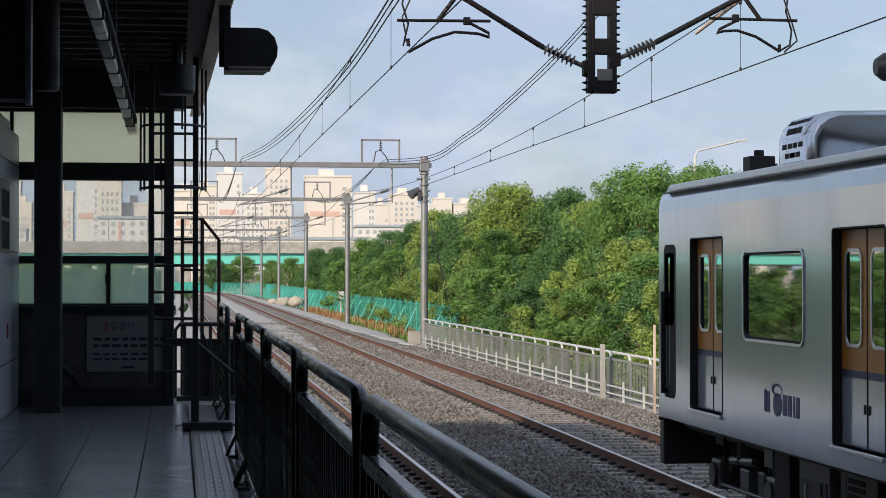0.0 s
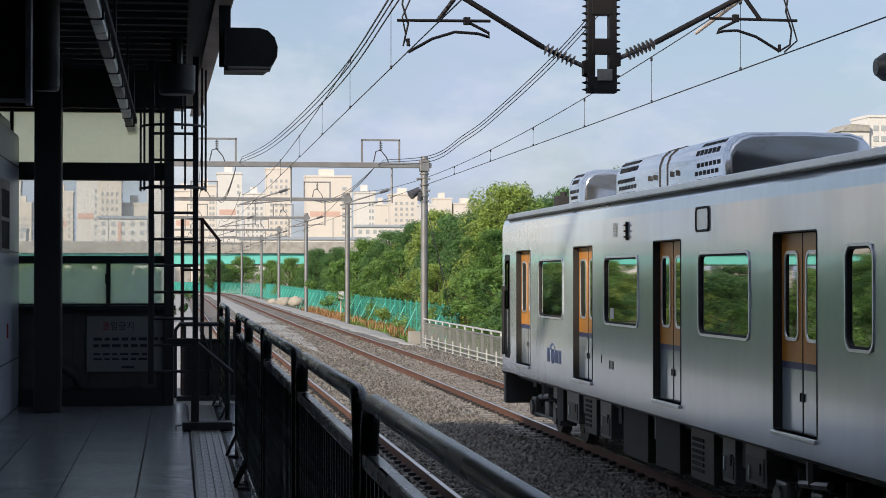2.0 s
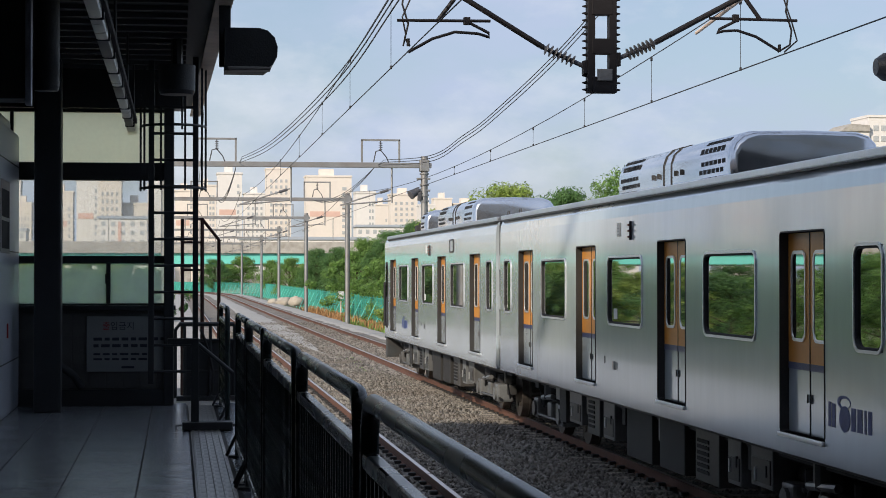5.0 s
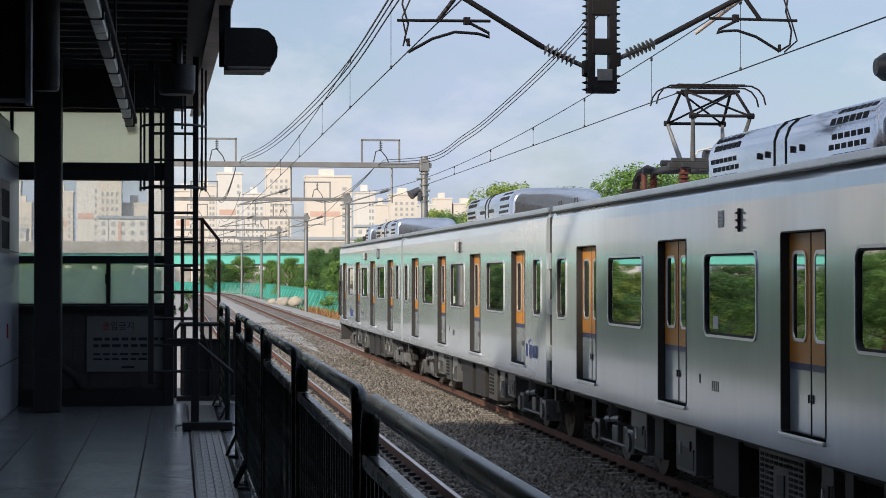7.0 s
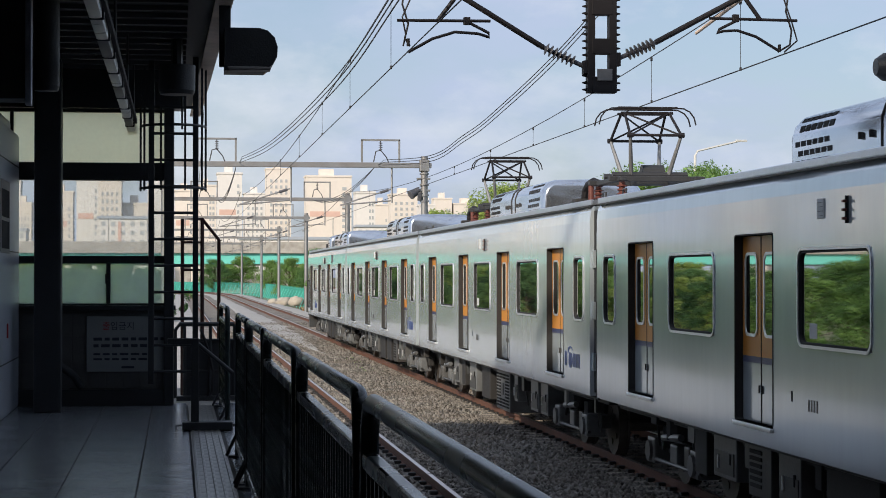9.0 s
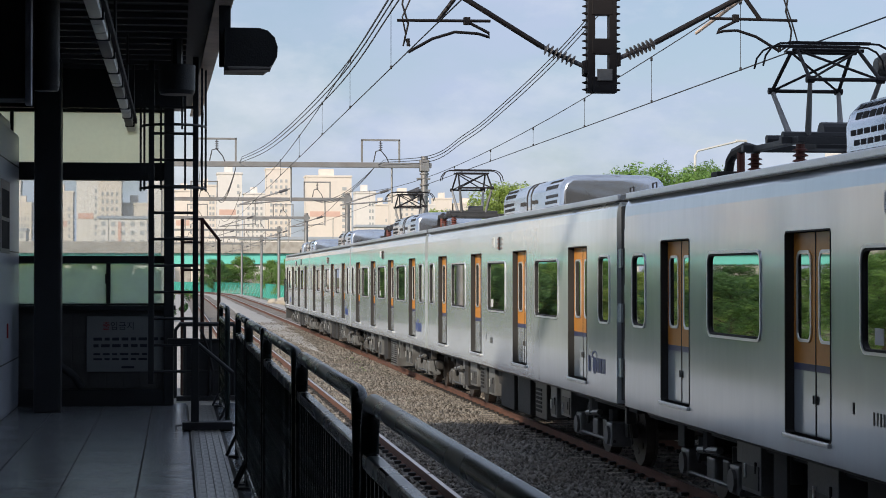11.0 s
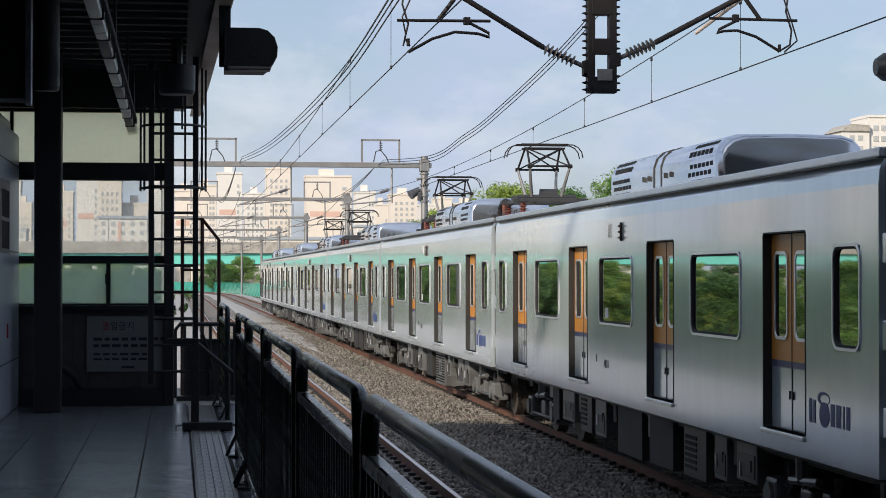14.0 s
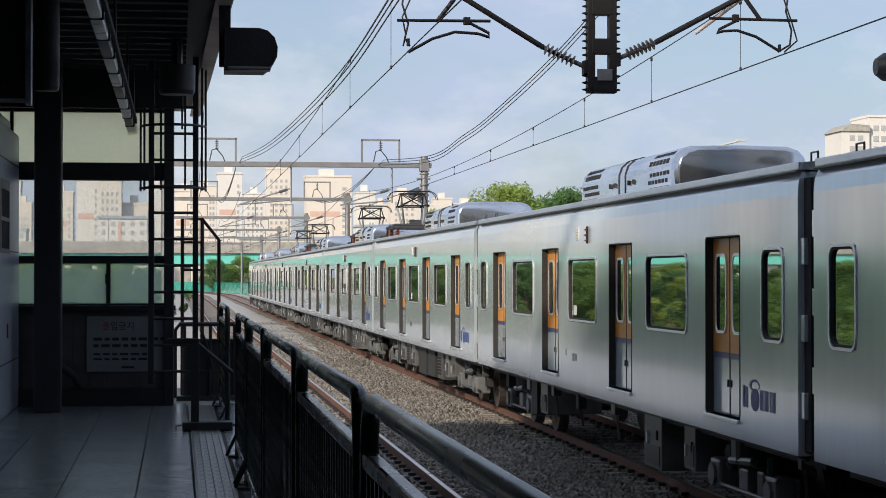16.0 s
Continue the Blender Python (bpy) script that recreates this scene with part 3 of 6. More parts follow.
def make_side(car, sg, y0, y1, doors, wins, cab, logo_y):
    op = [(d - 0.65, d + 0.65, 1.2, 3.10) for d in doors] + [(w - 0.97, w + 0.97, 2.04, 2.93) for w in wins]
    narrow = [e for e in ENDWINS if y0 < e < y1 and not (cab and e > 0)]
    op += [(e - 0.34, e + 0.34, 2.05, 2.95) for e in narrow]
    part("side_wall", side_wall(sg, y0, y1, op), STEEL, car, "brushed stainless steel side wall")
    X = sg * HALF
    out = lambda d: X + sg * d
    for d in doors:
        lab = "recessed sliding door, orange above and bare steel below"
        for k in (-1, 1):
            a, b = (d - 0.645, d - 0.004) if k < 0 else (d + 0.004, d + 0.645)
            leaf = part("door_leaf", Mesh().box(*sorted((out(-0.115), out(-0.085))), a, b, 1.205, 1.80), STEEL, car, lab)
            part("orange_panel", Mesh().box(*sorted((out(-0.115), out(-0.083))), a, b, 1.865, 3.09), ORANGE, leaf, "orange painted upper door panel")
            part("stripe", Mesh().box(*sorted((out(-0.115), out(-0.081))), a, b, 1.80, 1.865), NAVY, leaf, "dark blue stripe")
            c = d + k * 0.325
            part("door_window", slab(out(-0.083), out(-0.076), rounded(c - 0.19, c + 0.19, 2.09, 2.90, 0.08)), DARKGLASS, leaf, "tall dark door window")
            part("window_trim", ring(out(-0.084), out(-0.070), rounded(c - 0.215, c + 0.215, 2.065, 2.925, 0.1), rounded(c - 0.185, c + 0.185, 2.095, 2.895, 0.075)), CHROME, leaf, "bright steel window trim")
            part("grip", Mesh().box(*sorted((out(-0.086), out(-0.07))), d + k * 0.06 - 0.004, d + k * 0.06 + 0.004, 1.5, 1.58), UNDER, leaf)
        part("door_surround", ring(out(-0.12), out(0.006), rounded(d - 0.66, d + 0.66, 1.19, 3.11, 0.05), rounded(d - 0.645, d + 0.645, 1.20, 3.095, 0.03)), UNDER_DK, car, "dark rubber door surround")
        part("door_step", Mesh().bbox(*sorted((out(-0.1), out(0.035))), d - 0.66, d + 0.66, 1.155, 1.195, 0.008), CHROME, car, "bright steel door sill")
        part("door_seal", Mesh().box(*sorted((out(-0.086), out(-0.079))), d - 0.009, d + 0.009, 1.2, 3.09), RUBBER, car)
    for w, hw, z0, z1, r in [(w, 0.97, 2.04, 2.93, 0.11) for w in wins] + [(e, 0.34, 2.05, 2.95, 0.12) for e in narrow]:
        fr = part("window_frame", ring(out(-0.03), out(0.014), rounded(w - hw - 0.018, w + hw + 0.018, z0 - 0.018, z1 + 0.018, r + 0.02), rounded(w - hw + 0.01, w + hw - 0.01, z0 + 0.01, z1 - 0.01, r - 0.01)), CHROME, car, "bright steel window frame")
        part("gasket", ring(out(-0.03), out(0.004), rounded(w - hw + 0.008, w + hw - 0.008, z0 + 0.008, z1 - 0.008, r), rounded(w - hw + 0.032, w + hw - 0.032, z0 + 0.032, z1 - 0.032, r - 0.02)), RUBBER, fr, "black rubber gasket")
        part("pane", slab(out(-0.03), out(-0.02), rounded(w - hw + 0.01, w + hw - 0.01, z0 + 0.01, z1 - 0.01, r - 0.02)), DARKGLASS, fr, "dark tinted pane")
    if sg < 0:
        for k, w in enumerate(wins[1:2]):
            part("sticker", Mesh().box(out(-0.02), out(-0.016), w + 0.5, w + 0.7, 2.11, 2.25), SIGNWHITE, car, "small white window sticker")
    # raised lamps and plates near the top
    y = -0.4
    lamp = part("signal_lamp", Mesh().bbox(*sorted((out(-0.01), out(0.03))), y - 0.011, y + 0.011, 3.14, 3.38, 0.004), RUBBER, car, "vertical row of small red marker lamps")
    for k in range(3):
        part("lens", Mesh().bbox(*sorted((out(0.02), out(0.055))), y - 0.027, y + 0.027, 3.17 + 0.075 * k, 3.195 + 0.075 * k, 0.008), PANTO_RED, lamp, "dark red lens")
    gr = part("speaker_grille", Mesh().bbox(*sorted((out(-0.01), out(0.012))), y + 0.62, y + 0.8, 3.2, 3.38, 0.004), SIGNWHITE, car, "small grey grille")
    for k in range(4):
        part("slit", Mesh().box(*sorted((out(0.01), out(0.015))), y + 0.635, y + 0.785, 3.225 + 0.04 * k, 3.228 + 0.04 * k), SLOT, gr)
    if cab:
        part("route_display", ring(out(-0.01), out(0.016), rounded(-4.3, -3.75, 3.17, 3.45, 0.06), rounded(-4.272, -3.778, 3.196, 3.424, 0.045)), RUBBER, car, "black frame of the route display")
        part("display_pane", slab(out(0.002), out(0.006), rounded(-4.275, -3.775, 3.193, 3.427, 0.045)), CHROME, car, "bright display pane")
    # number bars and data plates low on the side
    for k in range(4):
        part("number_bar", Mesh().box(*sorted((out(0.001), out(0.004))), 0.42 + 0.08 * k, 0.45 + 0.08 * k, 1.44, 1.55), UNDER, car, "dark bar of the car number")
    part("data_plate", Mesh().box(*sorted((out(0.001), out(0.004))), 1.15, 1.19, 1.5, 1.6), SLOT, car)
    # operator's mark: plain shapes with its letters as bars
    arc = lambda cy, cz, ry, rz: [(cy + ry * math.cos(q * math.pi / 10), cz + rz * math.sin(q * math.pi / 10)) for q in range(20)]
    lg = part("logo_disc", slab(out(0.001), out(0.004), arc(logo_y + 0.17, 1.44, 0.14, 0.115)), LOGO, car, "dark blue oval of the operator mark")
    part("logo_swoosh", ring(out(0.001), out(0.004), arc(logo_y + 0.19, 1.585, 0.17, 0.06), arc(logo_y + 0.16, 1.578, 0.13, 0.042)), LOGO, lg)
    for o, w, h in ((0.56, 0.07, 0.22), (0.455, 0.08, 0.21), (-0.055, 0.11, 0.2), (-0.21, 0.12, 0.2), (-0.345, 0.045, 0.2), (-0.455, 0.09, 0.2)):
        part("logo_bar", Mesh().box(*sorted((out(0.001), out(0.004))), logo_y + o - w / 2, logo_y + o + w / 2, 1.35, 1.35 + h), LOGO, lg)


def make_aircon(car, yc, length, slots=6):
    """A rounded roof unit: slotted ends, hatches between them, plain end faces."""
    B, H = 0.92, 4.41
    prof = [(-B, 3.74), (-B, H - 0.27), (-B + 0.04, H - 0.15), (-B + 0.13, H - 0.06), (-B + 0.27, H - 0.015), (0, H), (B - 0.27, H - 0.015), (B - 0.13, H - 0.06), (B - 0.04, H - 0.15), (B, H - 0.27), (B, 3.74)]
    n = len(prof)
    ends = [(0.0, 0.90), (0.012, 0.935), (0.045, 0.965), (0.10, 0.987), (0.18, 1.0)]
    ys = [(yc - length / 2 + o, f) for o, f in ends] + [(yc + length / 2 - o, f) for o, f in reversed(ends)]
    m = Mesh().add([(u * f, y, 3.74 + (w - 3.74) * f) for y, f in ys for u, w in prof],
                   [(i * n + k, i * n + (k + 1) % n, (i + 1) * n + (k + 1) % n, (i + 1) * n + k) for i in range(len(ys) - 1) for k in range(n)] + [tuple(range(n)), tuple(range((len(ys) - 1) * n, len(ys) * n))])
    ac = part("air_conditioner", m, STEEL_LIGHT, car, "rounded silver roof air conditioner", smooth=True)
    rim = [(u * 1.012, w + 0.01) for u, w in prof]
    if length > 3:
        for y in (yc - 0.2, yc + 0.2):
            part("seam", Mesh().sweep(rim, [((0, y - 0.009, 0), (1, 0, 0)), ((0, y + 0.009, 0), (1, 0, 0))]), UNDER_DK, ac, "dark seam band")
        for y in (yc - 0.75, yc - 0.45, yc + 0.45, yc + 0.75):
            part("latch", Mesh().bbox(-B - 0.03, -B + 0.01, y - 0.02, y + 0.02, 3.98, 4.05, 0.005), UNDER_DK, ac, "dark latch")
    for e in (-1, 1):
        for sx in (-1, 1):
            g = Mesh()
            for r in range(5):
                for c in range(slots):
                    y = yc + e * (length / 2 - 0.33 - 0.185 * c - 0.0925 * (r % 2))
                    if r < 3:
                        z = 3.82 + 0.1 * r
                        g.box(*sorted((sx * (B - 0.006), sx * (B + 0.003))), y - 0.07, y + 0.07, z + 0.008, z + 0.062)
                    else:
                        (u0, w0), (u1, w1) = (prof[1], prof[2]) if r == 3 else (prof[2], prof[3])
                        p = lambda q, o: (sx * (-(u0 + (u1 - u0) * q)) + sx * o, w0 + (w1 - w0) * q + o)
                        q0, q1 = (0.3, 0.85) if r == 3 else (0.3, 0.75)
                        a, b, c0, d0 = p(q0, 0.003), p(q1, 0.003), p(q1, -0.02), p(q0, -0.02)
                        g.add([(u, yy, w) for yy in (y - 0.07, y + 0.07) for u, w in (a, b, c0, d0)],
                              [(0, 1, 2, 3), (4, 5, 6, 7), (0, 1, 5, 4), (1, 2, 6, 5), (2, 3, 7, 6), (3, 0, 4, 7)])
            tagged(part("vent_grille", g, SLOT, ac, "rows of dark vent slots"), kind="stuff")


def make_bogie(car, yc):
    bg = part("bogie", Mesh().bbox(-1.12, -0.96, yc - 1.45, yc + 1.45, 0.42, 0.62, 0.03).bbox(0.96, 1.12, yc - 1.45, yc + 1.45, 0.42, 0.62, 0.03).bbox(-1.0, 1.0, yc - 0.25, yc + 0.25, 0.4, 0.7, 0.03), UNDER_DK, car, "dirty dark bogie frame")
    for sx in (-1, 1):
        for k in (-1, 1):
            y = yc + k * 1.05
            part("axle_box", Mesh().bbox(*sorted((sx * 1.0, sx * 1.3)), y - 0.19, y + 0.19, 0.28, 0.62, 0.04).rod((sx * 1.28, y, 0.44), (sx * 1.34, y, 0.44), 0.13, 12), UNDER_LT, bg, "light grey axle box")
            part("spring", Mesh().rod((sx * 1.1, y - k * 0.34, 0.5), (sx * 1.1, y - k * 0.34, 0.78), 0.12, 10).rod((sx * 1.1, y - k * 0.34, 0.56), (sx * 1.1, y - k * 0.34, 0.6), 0.15, 10), RUBBER, bg)
        part("hose", Mesh().tube([(sx * 1.22, yc + 0.2, 0.95), (sx * 1.28, yc + 0.3, 0.7), (sx * 1.25, yc + 0.55, 0.5), (sx * 1.2, yc + 0.8, 0.6)], 0.022), RUBBER, bg)
        part("bracket", Mesh().bbox(*sorted((sx * 1.12, sx * 1.26)), yc - 0.12, yc + 0.22, 0.34, 0.6, 0.03), UNDER_LT, bg, "light grey bracket plate")
        part("yaw_link", Mesh().rod((sx * 1.27, yc - 1.3, 0.36), (sx * 1.27, yc + 1.3, 0.34), 0.025, 8), UNDER, bg)
        part("air_spring", Mesh().rod((sx * 1.08, yc, 0.66), (sx * 1.08, yc, 0.96), 0.27, 14), RUBBER, bg, "black rubber air spring")
        part("damper", Mesh().rod((sx * 1.3, yc - 0.5, 0.72), (sx * 1.3, yc + 0.35, 0.66), 0.045, 8), UNDER_LT, bg)
        part("brake_unit", Mesh().bbox(*sorted((sx * 0.98, sx * 1.24)), yc - 0.62, yc - 0.38, 0.3, 0.62, 0.03), UNDER, bg)
    for k in (-1, 1):
        y = yc + k * 1.05
        ws = Mesh().rod((-0.8, 0, 0), (0.8, 0, 0), 0.08, 10)
        for sx in (-1, 1):
            ws.rod((sx * 0.72, 0, 0), (sx * 0.85, 0, 0), 0.43, 24).rod((sx * 0.69, 0, 0), (sx * 0.72, 0, 0), 0.46, 24)
            for q in range(5):
                a = q * 1.2566
                ws.rod((sx * 0.84, 0.24 * math.cos(a), 0.24 * math.sin(a)), (sx * 0.862, 0.24 * math.cos(a), 0.24 * math.sin(a)), 0.05, 8)
        part("wheelset", ws, WHEEL, car, "steel wheel pair on its axle", at=pose(0, y, 0.43))


BOXES = {
    "a": ((-5.2, 0.75, "lt", 0.5), (-4.2, 0.5, "lt", 0.42), (-3.1, 1.0, "lv", 0.32), (-1.5, 1.2, "dk", 0.3), (0.2, 1.4, "dk", 0.28), (2.0, 0.7, "lt", 0.4), (3.0, 0.8, "lv", 0.38), (4.3, 0.9, "lt", 0.45), (5.3, 0.5, "dk", 0.4)),
    "b": ((-5.1, 0.6, "lt", 0.4), (-4.2, 0.7, "lt", 0.4), (-2.4, 0.35, "lt", 0.45), (-1.0, 1.5, "gr", 0.2), (1.0, 1.0, "dk", 0.3), (2.7, 0.9, "lt", 0.35), (4.0, 0.45, "dk", 0.4), (5.0, 0.7, "lt", 0.4)),
    "c": ((-5.0, 0.5, "lt", 0.4), (-3.2, 0.9, "lt", 0.25), (4.2, 0.6, "lt", 0.42), (5.1, 0.5, "dk", 0.35)),
}


def make_under(car, plan, y0, y1):
    part("underframe", Mesh().box(-1.3, 1.3, y0 + 0.1, y1 - 0.1, 0.86, 0.995), UNDER_DK, car, "dark underframe")
    for yc, w, kind, z0 in BOXES[plan]:
        for sg in (-1, 1):
            x0, x1 = sorted((sg * 1.36, sg * 0.45))
            bx = part("equipment_box", Mesh().bbox(x0, x1, yc - w / 2, yc + w / 2, z0, 0.94, 0.015), {"lt": UNDER_LT, "dk": UNDER_DK, "lv": UNDER, "gr": UNDER_LT}[kind], car,
                      {"lt": "light grey underfloor equipment box", "dk": "dirty black equipment box", "lv": "grey louvred equipment box", "gr": "light grey perforated resistor box"}[kind])
            X = sg * 1.36
            if kind == "lv":
                for k in range(6):
                    part("louvre", Mesh().box(*sorted((X, X + sg * 0.012)), yc - w * 0.1, yc + w * 0.4, z0 + 0.1 + 0.07 * k, z0 + 0.14 + 0.07 * k), SLOT, bx)
            elif kind == "gr":
                g = Mesh()
                for r in range(11):
                    for c in range(9):
                        if not (3 <= c <= 5 and 3 <= r <= 8):
                            y = yc - w / 2 + 0.12 + c * (w - 0.24) / 8
                            g.box(*sorted((X, X + sg * 0.01)), y - 0.05, y + 0.05, z0 + 0.06 + 0.058 * r, z0 + 0.092 + 0.058 * r)
                tagged(part("perforation", g, SLOT, bx, "grid of dark slots"), kind="stuff")
                part("plate", Mesh().bbox(*sorted((X, X + sg * 0.014)), yc - 0.12, yc + 0.12, z0 + 0.28, z0 + 0.5, 0.005), UNDER, bx)
            elif kind == "lt":
                part("hinge", Mesh().bbox(*sorted((X, X + sg * 0.02)), yc - w * 0.3, yc - w * 0.3 + 0.04, 0.62, 0.74, 0.004), SLOT, bx)
                part("handle", Mesh().bbox(*sorted((X, X + sg * 0.03)), yc + w * 0.2, yc + w * 0.2 + 0.03, 0.55, 0.7, 0.004), CHROME, bx)
                part("cover", Mesh().bbox(*sorted((X, X + sg * 0.012)), yc - w * 0.42, yc + w * 0.42, z0 + 0.05, z0 + 0.3, 0.004), UNDER, bx)
    rng = random.Random(plan)
    for sg in (-1, 1):
        for k in range(9):
            y = y0 + 0.8 + k * 2.1 + rng.uniform(-0.3, 0.3)
            w, h = rng.uniform(0.05, 0.16), rng.uniform(0.1, 0.3)
            part("valve_box", Mesh().bbox(*sorted((sg * 1.2, sg * 1.33)), y - w, y + w, 0.9 - h, 0.93, 0.015).rod((sg * 1.27, y, 0.9 - h), (sg * 1.2, y + 0.15, 0.4), 0.016, 6), (UNDER, UNDER_LT, UNDER_DK)[k % 3], car)
    for y in (y0 + 3.6, y1 - 3.9):
        part("air_tank", Mesh().rod((-0.95, y - 0.5, 0.66), (-0.95, y + 0.5, 0.66), 0.19, 14), UNDER_DK, car, "dark air tank")
    part("pipe", Mesh().tube([(-1.38, y0 + 0.4, 0.93), (-1.38, y1 - 0.4, 0.93)], 0.02), UNDER, car)


def make_panto(car, yc):
    """A raised diamond pantograph with its base, insulators and horned bow."""
    pg = part("pantograph_base", Mesh().bbox(-0.64, -0.54, yc - 1.0, yc + 1.0, 4.14, 4.21, 0.01).bbox(0.54, 0.64, yc - 1.0, yc + 1.0, 4.14, 4.21, 0.01)
              .bbox(-0.76, 0.76, yc - 0.78, yc - 0.68, 4.14, 4.22, 0.01).bbox(-0.76, 0.76, yc + 0.68, yc + 0.78, 4.14, 4.22, 0.01).bbox(-0.2, 0.3, yc - 0.3, yc + 0.2, 4.12, 4.22, 0.03)
              .rod((-0.1, yc - 0.15, 4.3), (0.25, yc - 0.15, 4.3), 0.13, 14).rod((-0.6, yc - 0.3, 4.26), (0.6, yc - 0.3, 4.26), 0.05).rod((-0.6, yc + 0.3, 4.26), (0.6, yc + 0.3, 4.26), 0.05), PANTO, car, "dark grey pantograph base frame")
    top, knee = 5.30, 4.86
    for sx in (-0.3, 0.3):
        for k in (-1, 1):
            part("lower_arm", Mesh().rod((sx, yc + k * 0.3, 4.26), (sx * 1.35, yc + k * 0.7, knee), 0.04, 8, 0.026), GALV, pg, "grey lower arm")
            part("upper_arm", Mesh().rod((sx * 1.35, yc + k * 0.7, knee), (sx * 1.2, yc + k * 0.12, top - 0.05), 0.022, 8), CATENARY, pg, "thin dark upper arm")
            part("knee_joint", Mesh().rod((sx * 1.2, yc + k * 0.7, knee), (sx * 1.5, yc + k * 0.7, knee), 0.04, 8), CATENARY, pg)
    for k in (-1, 1):
        part("knee_tube", Mesh().rod((-0.41, yc + k * 0.7, knee), (0.41, yc + k * 0.7, knee), 0.022, 8), CATENARY, pg)
        part("cross_brace", Mesh().rod((-0.4, yc + k * 0.7, knee), (0.36, yc + k * 0.12, top - 0.05), 0.015, 6), CATENARY, pg)
        part("cross_brace", Mesh().rod((0.4, yc + k * 0.7, knee), (-0.36, yc + k * 0.12, top - 0.05), 0.015, 6), CATENARY, pg)
        part("head_tube", Mesh().rod((-0.42, yc + k * 0.12, top - 0.05), (0.42, yc + k * 0.12, top - 0.05), 0.022, 6), CATENARY, pg)
        y = yc + k * 0.17
        bow = Mesh().bbox(-0.48, 0.48, y - 0.03, y + 0.03, top + 0.01, top + 0.045, 0.008)
        for sx in (-1, 1):
            bow.tube([(sx * 0.46, y, top + 0.025), (sx * 0.58, y, top + 0.02), (sx * 0.68, y, top - 0.03), (sx * 0.75, y, top - 0.12), (sx * 0.78, y, top - 0.24)], 0.012)
        part("contact_bow", bow, CATENARY, pg, "contact strip with curved horns")
    for sx in (-0.57, 0.57):
        for y in (yc - 0.85, yc + 0.85):
            ins = Mesh().ribbed((sx, y, 3.7), (sx, y, 4.13), 0.05, 0.09, 6)
            part("insulator", ins, PANTO_RED, pg, "oxide red ribbed insulator")
    cab = Mesh().tube([(-0.5, yc + 1.0, 4.18), (-0.55, yc + 1.3, 4.24), (-0.55, yc + 1.75, 4.2), (-0.55, yc + 1.95, 4.12), (-0.55, yc + 2.05, 3.95), (-0.55, yc + 2.1, 3.7)], 0.06, 8)
    part("power_cable", cab, CATENARY, car, "thick dark power cable")
    part("cable_post", Mesh().rod((-0.55, yc + 1.5, 3.7), (-0.55, yc + 1.5, 4.22), 0.05, 10), PANTO_RED, car)
    part("cable_box", Mesh().bbox(-0.72, -0.38, yc + 1.95, yc + 2.25, 3.7, 3.98, 0.02), UNDER_DK, car)
    part("arrester", Mesh().bbox(-0.3, 0.3, yc + 1.1, yc + 1.4, 3.7, 3.95, 0.03), GALV, car)


